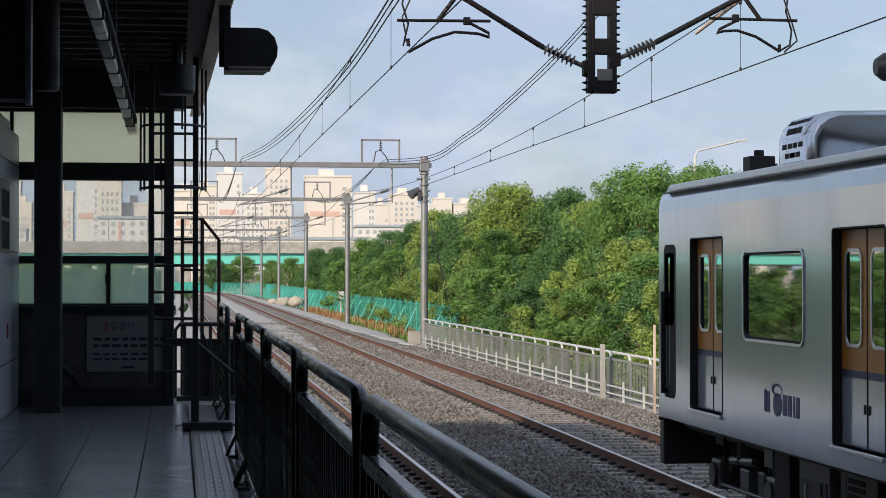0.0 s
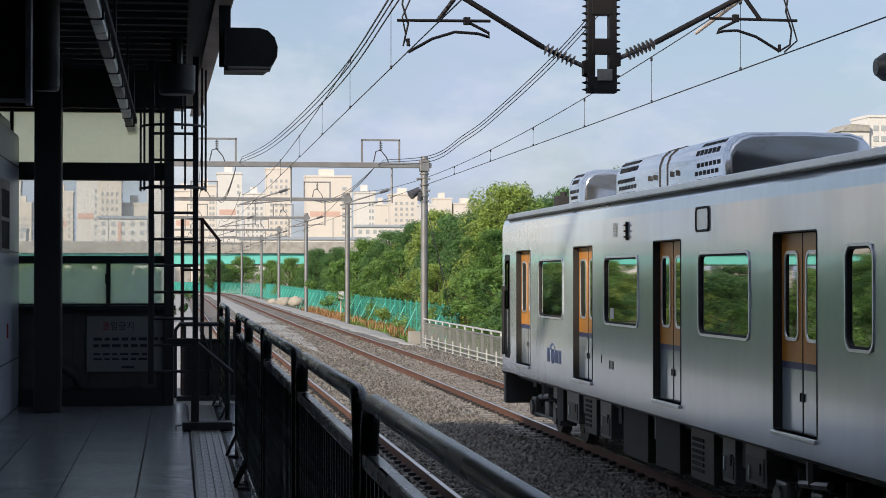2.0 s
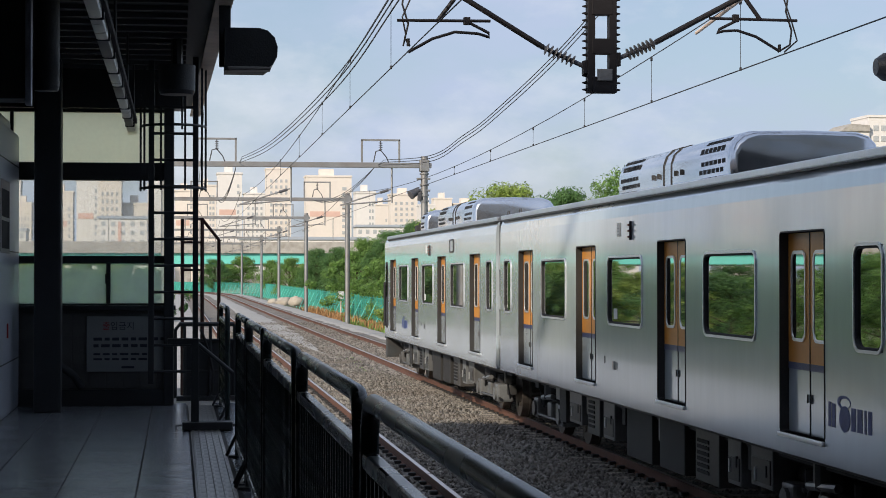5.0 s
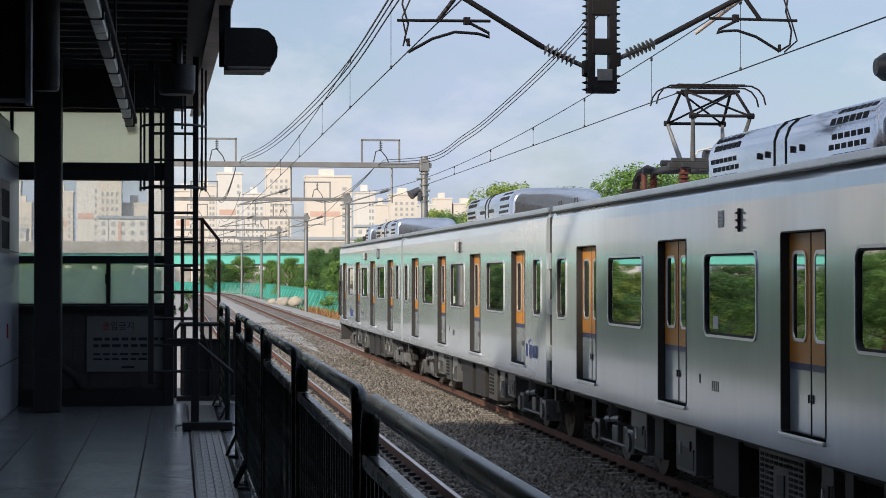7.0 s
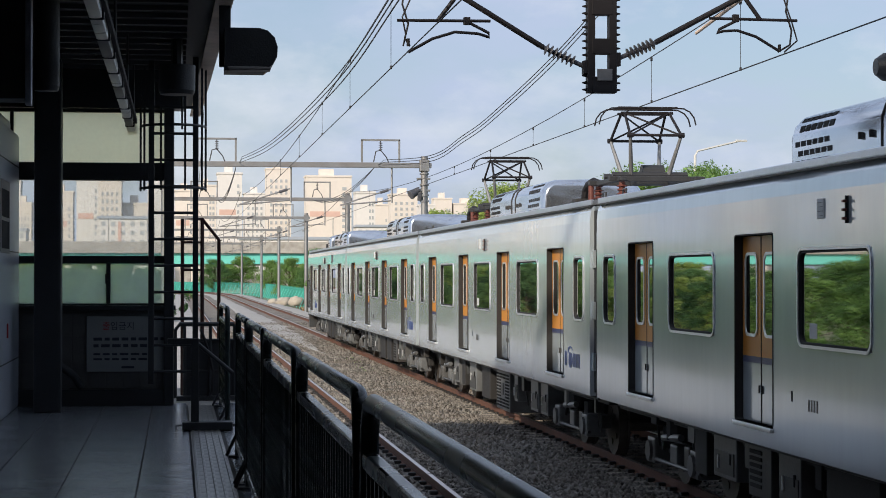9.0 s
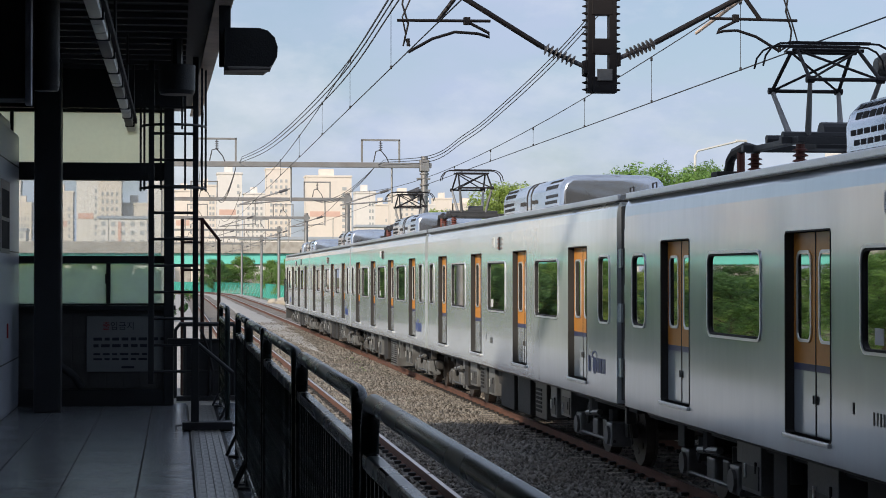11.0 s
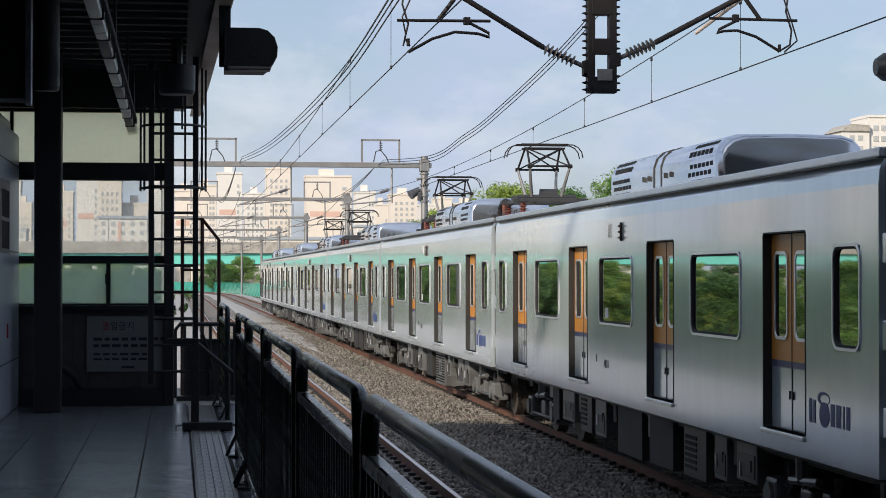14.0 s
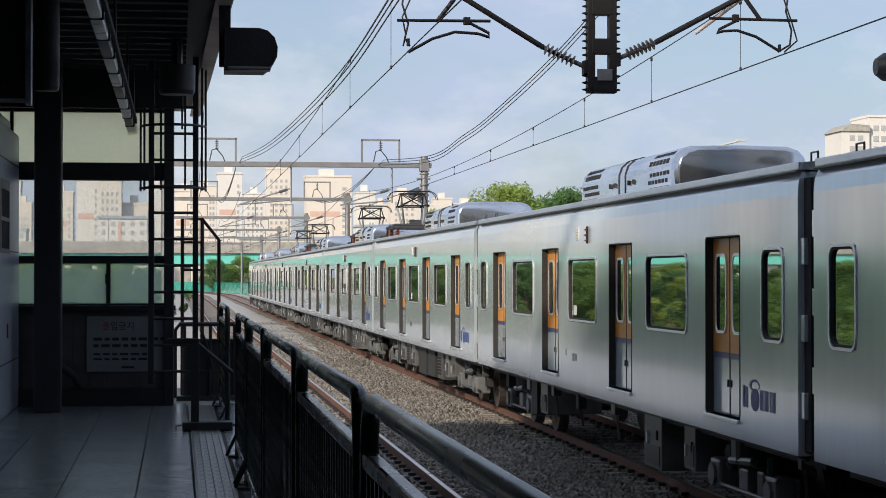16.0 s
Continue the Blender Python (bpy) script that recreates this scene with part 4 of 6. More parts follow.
def make_car(label, plan, aircons, panto=(), cab=False):
    car = thing("train_car", label, "train car", group="cars of the train")
    y0, y1 = -9.8, (9.35 if cab else 9.8)
    for sg in (-1, 1):
        make_side(car, sg, y0, y1, DOORS, WINS, cab, -8.6 if not cab else 4.5)
    cant = []
    for sg in (-1, 1):
        pr = [(sg * HALF, 3.45), (sg * (HALF - 0.012), 3.58), (sg * (HALF - 0.05), GUTTER), (sg * (HALF - 0.12), GUTTER), (sg * (HALF - 0.12), 3.45)]
        part("cant_rail", Mesh().sweep(pr, [((0, y0, 0), (1, 0, 0)), ((0, y1, 0), (1, 0, 0))]), STEEL, car, "steel top edge of the side")
        part("gutter", Mesh().bbox(*sorted((sg * (HALF - 0.06), sg * (HALF + 0.012))), y0, y1 - (0.3 if cab else 0), GUTTER, GUTTER + 0.014, 0.004), UNDER, car, "grey roof gutter line")
    pr = [(-HALF + 0.03, GUTTER + 0.02), (-HALF + 0.06, GUTTER + 0.09), (-1.2, GUTTER + 0.13), (0, GUTTER + 0.15), (1.2, GUTTER + 0.13), (HALF - 0.06, GUTTER + 0.09), (HALF - 0.03, GUTTER + 0.02)]
    part("roof", Mesh().sweep(pr, [((0, y0, 0), (1, 0, 0)), ((0, y1 - (0.25 if cab else 0), 0), (1, 0, 0))]), STEEL_ROOF, car, "grey steel roof")
    for e, y in ((-1, y0), (1, y1)):
        part("end_wall", Mesh().box(-HALF + 0.07, HALF - 0.07, *sorted((y, y - e * 0.06)), SILL, GUTTER), STEEL, car)
        if not (cab and e > 0):
            part("gangway", Mesh().bbox(-0.75, 0.75, *sorted((y, y + e * 0.21)), 1.05, 3.3, 0.02), RUBBER, car, "black bellows of the gangway")
            part("end_frame", Mesh().bbox(-HALF + 0.06, -HALF + 0.12, *sorted((y, y + e * 0.2)), 1.05, 3.6, 0.01), RUBBER, car, "black rubber gap cover")
            for k in range(3):
                gp = Mesh().bbox(-HALF + 0.02, -HALF + 0.07, *sorted((y + e * 0.02, y + e * 0.12)), 1.35 + 0.72 * k + (0.25 if e > 0 else 0), 1.6 + 0.72 * k + (0.25 if e > 0 else 0), 0.01)
                part("gap_guard", gp, STEEL, car, "grey gap guard plates")
            part("coupler", Mesh().bbox(-0.14, 0.14, *sorted((y, y + e * 0.21)), 0.66, 0.92, 0.02), UNDER_DK, car)
            part("roof_handle", Mesh().tube([(-1.3, y - e * 0.5, 3.74), (-1.3, y - e * 0.5, 3.87), (-1.3, y - e * 0.3, 3.87), (-1.3, y - e * 0.3, 3.74)], 0.011), UNDER, car)
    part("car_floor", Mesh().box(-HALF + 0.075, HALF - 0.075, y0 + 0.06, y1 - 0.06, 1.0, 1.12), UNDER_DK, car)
    # Black sheet added on the centre line to stand for the unlit interior.
    part("interior_shade_sheet", Mesh().box(-0.02, 0.02, y0 + 0.1, y1 - 0.1, 1.13, 3.6), UNDER_DK, car)
    for yc in (-6.9, 6.9):
        make_bogie(car, yc)
    make_under(car, plan, y0, y1)
    for spec in aircons:
        make_aircon(car, *spec)
    for sg in (-1, 1):
        part("roof_edge", Mesh().bbox(*sorted((sg * (HALF - 0.01), sg * (HALF - 0.06))), y0, y1 - (0.5 if cab else 0), GUTTER + 0.016, GUTTER + 0.095, 0.012), ROOF_EDGE, car, "light grey roof edge board")
    for yc in panto:
        make_panto(car, yc)
    if cab:
        m = Mesh()
        rows = [(9.35, HALF, 3.66), (9.52, HALF - 0.05, 3.58), (9.62, HALF - 0.2, 3.4)]
        vs, fs = [], []
        for y, hw, zt in rows:
            vs += [(-hw, y, SILL - 0.05), (-hw, y, zt - 0.2), (-hw + 0.15, y, zt), (hw - 0.15, y, zt), (hw, y, zt - 0.2), (hw, y, SILL - 0.05)]
        for i in range(2):
            fs += [(i * 6 + k, i * 6 + (k + 1) % 6, i * 6 + 6 + (k + 1) % 6, i * 6 + 6 + k) for k in range(6)]
        fs += [tuple(range(6)), tuple(range(12, 18))]
        part("cab_front", m.add(vs, fs), STEEL_LIGHT, car, "rounded steel cab front")
        part("windscreen", Mesh().bbox(-1.15, 1.15, 9.6, 9.64, 2.05, 3.15, 0.03), DARKGLASS, car, "dark front windscreen")
        for x in (-1.0, 1.0):
            part("headlight", Mesh().rod((x, 9.6, 1.55), (x, 9.66, 1.55), 0.11, 14), CHROME, car, "round headlight")
        # Darkness of the recessed cab door put into a flat black frame.
        part("cab_door_gap", ring(-HALF - 0.004, -HALF + 0.004, rounded(8.56, 9.1, 1.25, 3.05, 0.1), rounded(8.8, 8.88, 1.4, 2.9, 0.03)), RUBBER, car, "flat black frame for the dark cab door recess")
        part("grab_rail", Mesh().rod((-HALF - 0.05, 8.95, 1.3), (-HALF - 0.05, 8.95, 2.5), 0.03, 8).bbox(-HALF - 0.05, -HALF, 8.91, 8.99, 1.3, 1.36, 0.01).bbox(-HALF - 0.05, -HALF, 8.91, 8.99, 2.42, 2.5, 0.01), RUBBER, car, "black cab grab rail")
        part("cab_window", slab(-HALF - 0.004, -HALF + 0.003, rounded(8.62, 9.04, 2.1, 2.95, 0.06)), DARKGLASS, car, "narrow dark cab side window")
        part("skirt", Mesh().bbox(-HALF + 0.05, HALF - 0.05, 9.33, 9.52, 0.42, 0.97, 0.03), UNDER, car, "grey front skirt")
        part("horn", Mesh().bbox(-0.9, -0.6, 7.9, 8.2, 3.8, 4.05, 0.02).rod((-0.75, 8.05, 4.05), (-0.75, 8.05, 4.12), 0.06), UNDER_DK, car, "small dark roof box")
        part("antenna", Mesh().bbox(-0.5, -0.3, 8.5, 8.62, 3.8, 3.92, 0.01).rod((-0.4, 8.56, 3.92), (-0.4, 8.56, 4.0), 0.03), UNDER_DK, car, "small roof antenna")
    return car


CARS = []


def make_train():
    head = make_car("stainless steel head car with orange doors", "a", ((0.4, 6.0), (6.3, 1.2, 2)), cab=True)
    plain = make_car("stainless steel train car with orange doors and roof air conditioners", "a", ((0.4, 6.0),))
    power = make_car("stainless steel motor car with a raised pantograph", "b", ((0.4, 6.0),), panto=(6.6, -6.5))
    trail = make_car("stainless steel trailer car with orange doors", "c", ((0.4, 6.0),))
    order = [head, plain, power, copy_thing(plain, Matrix()), copy_thing(power, Matrix()), copy_thing(plain, Matrix()), trail, copy_thing(trail, Matrix())]
    CARS.extend(order)


make_train()


CAR = 20.064


def train_at(t):
    """Place of the first car's rear end along the line."""
    q = t / 16
    return 3.581 + 85.739 * q + 40.817 * q ** 2 + 20.557 * q ** 3 - 18.984 * q ** 4 + 6.047 * q ** 5 + 0.047 * q ** 6


# ---- things on and round the platform ----
def make_fence():
    X, top = 0.525, 2.345
    for a, b in ((2.3, 5.38), (5.56, 8.32), (8.56, 11.5), (11.74, 14.35), (14.55, 16.9), (20.4, 23.4)):
        f = thing("railing_panel", "dark green glossy steel railing panel along the platform edge", "railing", group="railing panels")
        r = 0.027
        loop = [(X, a + 0.03, DECK)] + [(X, a + 0.03, top - 0.12)] + [(X, a + 0.03 + 0.12 * (1 - math.cos(q)), top - 0.12 + 0.12 * math.sin(q)) for q in (0.4, 0.8, 1.2, 1.5708)]
        loop += [(X, b - 0.03 - 0.12 * (1 - math.cos(q)), top - 0.12 + 0.12 * math.sin(q)) for q in (1.5708, 1.2, 0.8, 0.4)] + [(X, b - 0.03, top - 0.12), (X, b - 0.03, DECK)]
        part("top_rail", Mesh().tube(loop, r, 12), FENCE_GREEN, f, "rounded tubular top rail", smooth=True)
        part("mid_rail", Mesh().bbox(X - 0.022, X + 0.022, a + 0.04, b - 0.04, 2.16, 2.205, 0.01), FENCE_GREEN, f)
        part("bottom_rail", Mesh().bbox(X - 0.03, X + 0.03, a + 0.06, b - 0.06, DECK + 0.1, DECK + 0.16, 0.012), FENCE_GREEN, f)
        bar = Mesh().box(-0.016, 0.016, -0.012, 0.012, DECK + 0.15, 2.16).data("bar", FENCE_GREEN)
        n = int((b - a - 0.2) / 0.1)
        for k in range(n):
            part("bar", bar, None, f, at=pose(X, a + 0.12 + k * (b - a - 0.24) / (n - 1), 0))
        for y in (a + 0.03, b - 0.03):
            part("foot_plate", Mesh().bbox(X - 0.08, X + 0.08, y - 0.07, y + 0.07, DECK, DECK + 0.02, 0.004), BLACKSTEEL, f)
            part("stay", Mesh().rod((X - 0.02, y, DECK + 0.18), (X - 0.1, y, DECK + 0.01), 0.014), BLACKSTEEL, f)


def make_ladder():
    L = thing("caged_ladder", "dark steel cat ladder with a safety cage rising to the roof", "ladder")
    y = 22.4
    for x, z0 in ((-0.285, 1.46), (0.212, 1.46)):
        part("stile", Mesh().bbox(x - 0.032, x + 0.032, y - 0.02, y + 0.02, z0, 5.5, 0.006), BLACKSTEEL, L)
    for k in range(13):
        part("rung", Mesh().rod((-0.28, y, 1.6 + 0.3 * k), (0.21, y, 1.6 + 0.3 * k), 0.016), BLACKSTEEL, L)
    for z in (3.67, 4.37):
        pts = [(-0.04 + 0.365 * math.cos(q), y - 0.05 - 0.42 * math.sin(q), z) for q in [math.pi * i / 12 for i in range(13)]]
        part("hoop", Mesh().tube(pts, 0.016), BLACKSTEEL, L, "curved cage hoop")
    for q in (0.0, 0.5, 1.2, 1.95, 2.64, math.pi):
        x, yy = -0.04 + 0.365 * math.cos(q), y - 0.05 - 0.42 * math.sin(q)
        part("cage_bar", Mesh().box(x - 0.012, x + 0.012, yy - 0.006, yy + 0.006, 3.64, 5.02), BLACKSTEEL, L)
    for z in (1.9, 3.2, 4.5):
        for x in (-0.285, 0.212):
            part("bracket", Mesh().bbox(x - 0.02, x + 0.02, y, 24.0 if x < 0 else y + 0.25, z - 0.02, z + 0.02, 0.005), BLACKSTEEL, L)
    part("hatch_bar", Mesh().rod((0.06, y, 4.35), (0.06, y, 5.4), 0.012), BLACKSTEEL, L)


def make_gate():
    g = thing("barrier_stand", "dark steel barrier stand with a slanted arm beside the railing", "barrier")
    y = 19.8
    part("post", Mesh().bbox(0.145, 0.225, y - 0.04, y + 0.04, DECK, 2.06, 0.01), BLACKSTEEL, g)
    part("base", Mesh().bbox(0.06, 0.56, y - 0.12, y + 0.12, DECK + 0.011, DECK + 0.09, 0.01), BLACKSTEEL, g, "heavy dark base plate")
    part("arm", Mesh().rod((0.18, y, 2.03), (0.56, y, 1.71), 0.022), BLACKSTEEL, g)
    part("head", Mesh().bbox(-0.09, 0.22, y - 0.03, y + 0.03, 2.0, 2.06, 0.01), BLACKSTEEL, g)
    part("lock", Mesh().tube([(0.06, y - 0.1, DECK + 0.06), (0.0, y - 0.14, DECK + 0.06), (0.0, y - 0.14, DECK + 0.02)], 0.01), BLACKSTEEL, g)
    r = thing("landing_railing", "dark steel railing round the landing past the end wall", "railing")
    y = 24.6
    part("top_rail", Mesh().tube([(-0.02, y, 1.16), (-0.02, y, 2.0), (0.04, y, 2.08), (0.72, y, 2.08)], 0.028, 8), BLACKSTEEL, r, smooth=True)
    part("second_rail", Mesh().rod((0.02, y, 1.88), (0.72, y, 1.88), 0.02), BLACKSTEEL, r)
    part("third_rail", Mesh().rod((0.02, y, 1.5), (0.72, y, 1.5), 0.012), BLACKSTEEL, r)
    for x in (0.1, 0.42, 0.72):
        part("post", Mesh().rod((x, y, DECK), (x, y, 2.08), 0.022), BLACKSTEEL, r)
    part("kick_sheet", Mesh().bbox(0.1, 0.72, y + 0.01, y + 0.03, DECK + 0.05, 1.9, 0.004), BLACKSTEEL, r, "dark sheet infill")
    part("floor_bar", Mesh().bbox(0.0, 0.74, y - 0.15, y - 0.05, DECK, DECK + 0.06, 0.01), BLACKSTEEL, r)
    h = thing("stair_handrail", "dark red-brown handrail frame at the head of the service stair", "handrail")
    y = 25.6
    part("frame", Mesh().tube([(0.075, y, DECK), (0.075, y, 3.42), (0.33, y, 3.42), (0.545, y, 3.15), (0.545, y, DECK)], 0.024, 8), BROWNSTEEL, h)
    part("upright", Mesh().rod((0.33, y, DECK), (0.33, y, 3.42), 0.026), BROWNSTEEL, h)
    for z in (3.12, 2.76):
        part("cross_bar", Mesh().rod((0.075, y, z), (0.33, y, z), 0.016), BROWNSTEEL, h)
    c = thing("loose_cable", "black cable hanging in a loop on the railing", "cable")
    part("cable", Mesh().tube([(0.3, 24.5, 2.02), (0.38, 24.48, 1.8), (0.45, 24.48, 1.5), (0.44, 24.48, 1.25), (0.36, 24.48, 1.15)], 0.018), RUBBER, c)


def make_lights():
    t = thing("strip_light", "row of hanging fluorescent strip lights under the roof, switched off", "ceiling light")
    X, z = -0.545, 4.47
    y = 11.0
    k = 0
    while y < 23.0:
        part("lamp_sleeve", Mesh().bbox(X - 0.045, X + 0.045, y, y + 1.16, z - 0.05, z + 0.05, 0.02), TUBE if k % 3 else GALV, t, "pale lamp cover" if k % 3 else "grey sleeve between lamps", smooth=True)
        part("clip", Mesh().bbox(X - 0.05, X + 0.06, y + 1.16, y + 1.2, z - 0.055, z + 0.06, 0.01), BLACKSTEEL, t)
        y += 1.2
        k += 1
    part("cable_tray", Mesh().bbox(X + 0.05, X + 0.085, 11, 23.2, z + 0.0, z + 0.06, 0.008), RUBBER, t)
    for yy in (12, 16, 20, 22.8):
        part("hanger", Mesh().rod((X + 0.05, yy, z), (X + 0.05, yy, ROOF), 0.012), BLACKSTEEL, t)
    d = thing("information_display", "black hanging information display with a pale edge", "display")
    part("case", Mesh().bbox(-3.2, -1.2, 15.9, 16.3, 4.1, 4.95, 0.02), BLACKSTEEL, d)
    part("edge_strip", Mesh().bbox(-1.2, -1.15, 15.88, 16.0, 4.05, 4.95, 0.008), PANEL, d, "pale steel edge strip")
    for x in (-2.8, -1.5):
        part("hanger", Mesh().rod((x, 16.1, 4.9), (x, 16.1, ROOF), 0.03), BLACKSTEEL, d)
    for x, y, z0, r in ((-1.075, 16.5, 4.22, 0.11), (0.02, 15.5, 4.97, 0.2), (0.0, 20.3, 4.55, 0.19)):
        s = thing("ceiling_speaker", "black round loudspeaker hanging under the roof", "loudspeaker", group="ceiling speakers")
        part("drum", Mesh().rod((x, y, z0 + 0.04), (x, y, ROOF if r < 0.15 else z0 + 0.3), r, 20).rod((x, y, z0), (x, y, z0 + 0.04), r * 0.9, 20, r), BLACKSTEEL, s, smooth=True)
        part("stem", Mesh().rod((x, y, z0 + 0.1), (x, y, ROOF), 0.06), BLACKSTEEL, s)
    cctv = thing("monitor_housing", "black rounded driver's monitor housing on a bracket at the canopy edge", "monitor housing")
    y0, y1, zc = 16.55, 16.95, 4.42 + 0.17
    pts = [(0.40, -0.17), (0.40, 0.19), (0.69, 0.19), (0.76, 0.17), (0.82, 0.11), (0.845, 0.03), (0.84, -0.05), (0.80, -0.12), (0.74, -0.17)]
    n = len(pts)
    part("housing", Mesh().add([(u, y, zc + w) for y in (y0, y1) for u, w in pts], [tuple(range(n)), tuple(range(n, 2 * n))] + [(k, (k + 1) % n, n + (k + 1) % n, n + k) for k in range(n)]), BLACKSTEEL, cctv)
    part("visor", Mesh().bbox(0.42, 0.78, y0 - 0.12, y0 + 0.02, zc - 0.18, zc - 0.15, 0.008), GALV, cctv, "grey lower lip")
    part("bracket", Mesh().bbox(0.36, 0.46, y1 + 0.005, y1 + 0.06, zc - 0.1, ROOF + 0.02, 0.01), BLACKSTEEL, cctv)
    o = thing("monitor_housing", "black round lamp housing on a long arm above the far track", "monitor housing")
    part("housing", Mesh().rod((8.40, 22.5, 5.19), (8.95, 22.5, 5.19), 0.17, 16).rod((8.30, 22.5, 5.19), (8.40, 22.5, 5.19), 0.1, 16, 0.17), BLACKSTEEL, o, smooth=True)
    part("arm", Mesh().rod((8.75, 22.5, 5.2), (8.75, 22.5, 7.4), 0.04), BLACKSTEEL, o)


def make_booth():
    b = thing("equipment_booth", "pale grey sheet-steel equipment booth against the wall", "booth")
    x0, x1, y0, y1 = -4.2, -1.845, 19.0, 23.58
    part("body", Mesh().bbox(x0, x1, y0, y1, DECK, 4.35, 0.05), PANEL, b)
    part("top_hood", Mesh().bbox(x0, x1 - 0.1, y0, y1, 4.35, 4.52, 0.06), PANEL, b)
    for z in (1.72, 2.95, 3.95):
        part("seam", Mesh().box(x1, x1 + 0.004, y0 + 0.05, y1 - 0.05, z, z + 0.014), BLACKSTEEL, b)
    for z0, z1 in ((2.98, 3.28), (3.32, 3.62)):
        part("screen", Mesh().bbox(x1, x1 + 0.01, 21.2, 22.1, z0, z1, 0.006), SLOT, b, "dark glass screen")
    part("bezel", Mesh().bbox(x1, x1 + 0.006, 21.1, 22.2, 2.93, 3.72, 0.004), UNDER_LT, b, "pale screen bezel")
    part("lock", Mesh().bbox(x1, x1 + 0.012, 21.9, 22.0, 2.0, 2.16, 0.004), SIGNRED, b)
    s = thing("notice_board", "pale no-entry notice board with dark lettering", "sign")
    zt, zb = EYE[2] - 0.49, EYE[2] - 1.15
    part("board", Mesh().bbox(-1.06, -0.1, END - 0.035, END - 0.013, zb, zt, 0.006), GREYBOARD, s)
    m = lambda x, z: pose(x, END - 0.037, z, 90, 0, 0)
    letters("heading_first", "\ucd9c", 0.105, SIGNRED, m(-0.83, zt - 0.12), s, "red heading letter")
    letters("heading", "\uc785\uae08\uc9c0", 0.105, SIGNTEXT, m(-0.64, zt - 0.12), s, "dark heading letters")
    for j, (z, w) in enumerate(((zt - 0.27, 0.8), (zt - 0.35, 0.72), (zt - 0.45, 0.62), (zt - 0.51, 0.62))):
        x = -0.98
        while x < -0.98 + w:
            wd = 0.06 + 0.02 * ((j * 7 + int(x * 50)) % 3)
            part("text_bar", Mesh().box(x, x + wd, END - 0.039, END - 0.035, z - (0.018 if j < 2 else 0.012), z + (0.018 if j < 2 else 0.012)), SIGNTEXT, s)
            x += wd + 0.03
    part("logo_bar", Mesh().box(-0.65, -0.5, END - 0.039, END - 0.035, zb + 0.04, zb + 0.065), SIGNTEXT, s)
    pipe = thing("drain_pipe", "dark drain pipe bending at the foot of the column", "pipe")
    part("pipe", Mesh().tube([(-1.5, 23.3, ROOF - 0.02), (-1.5, 23.3, 2.0), (-1.46, 23.35, 1.78), (-1.36, 23.45, 1.62), (-1.2, 23.55, 1.5), (-1.12, 23.6, 1.36)], 0.05, 10), BLACKSTEEL, pipe, smooth=True)
    part("clamp", Mesh().bbox(-1.56, -1.44, 23.2, 23.7, 3.3, 3.34, 0.005), BLACKSTEEL, pipe)


make_fence()
make_ladder()
make_gate()
make_lights()
make_booth()


# ---- overhead line ----
CONTACT = 5.36
PORTALS = (22.6, 83.0, 121.0, 160.0, 203.0, 245.0, 292.0)


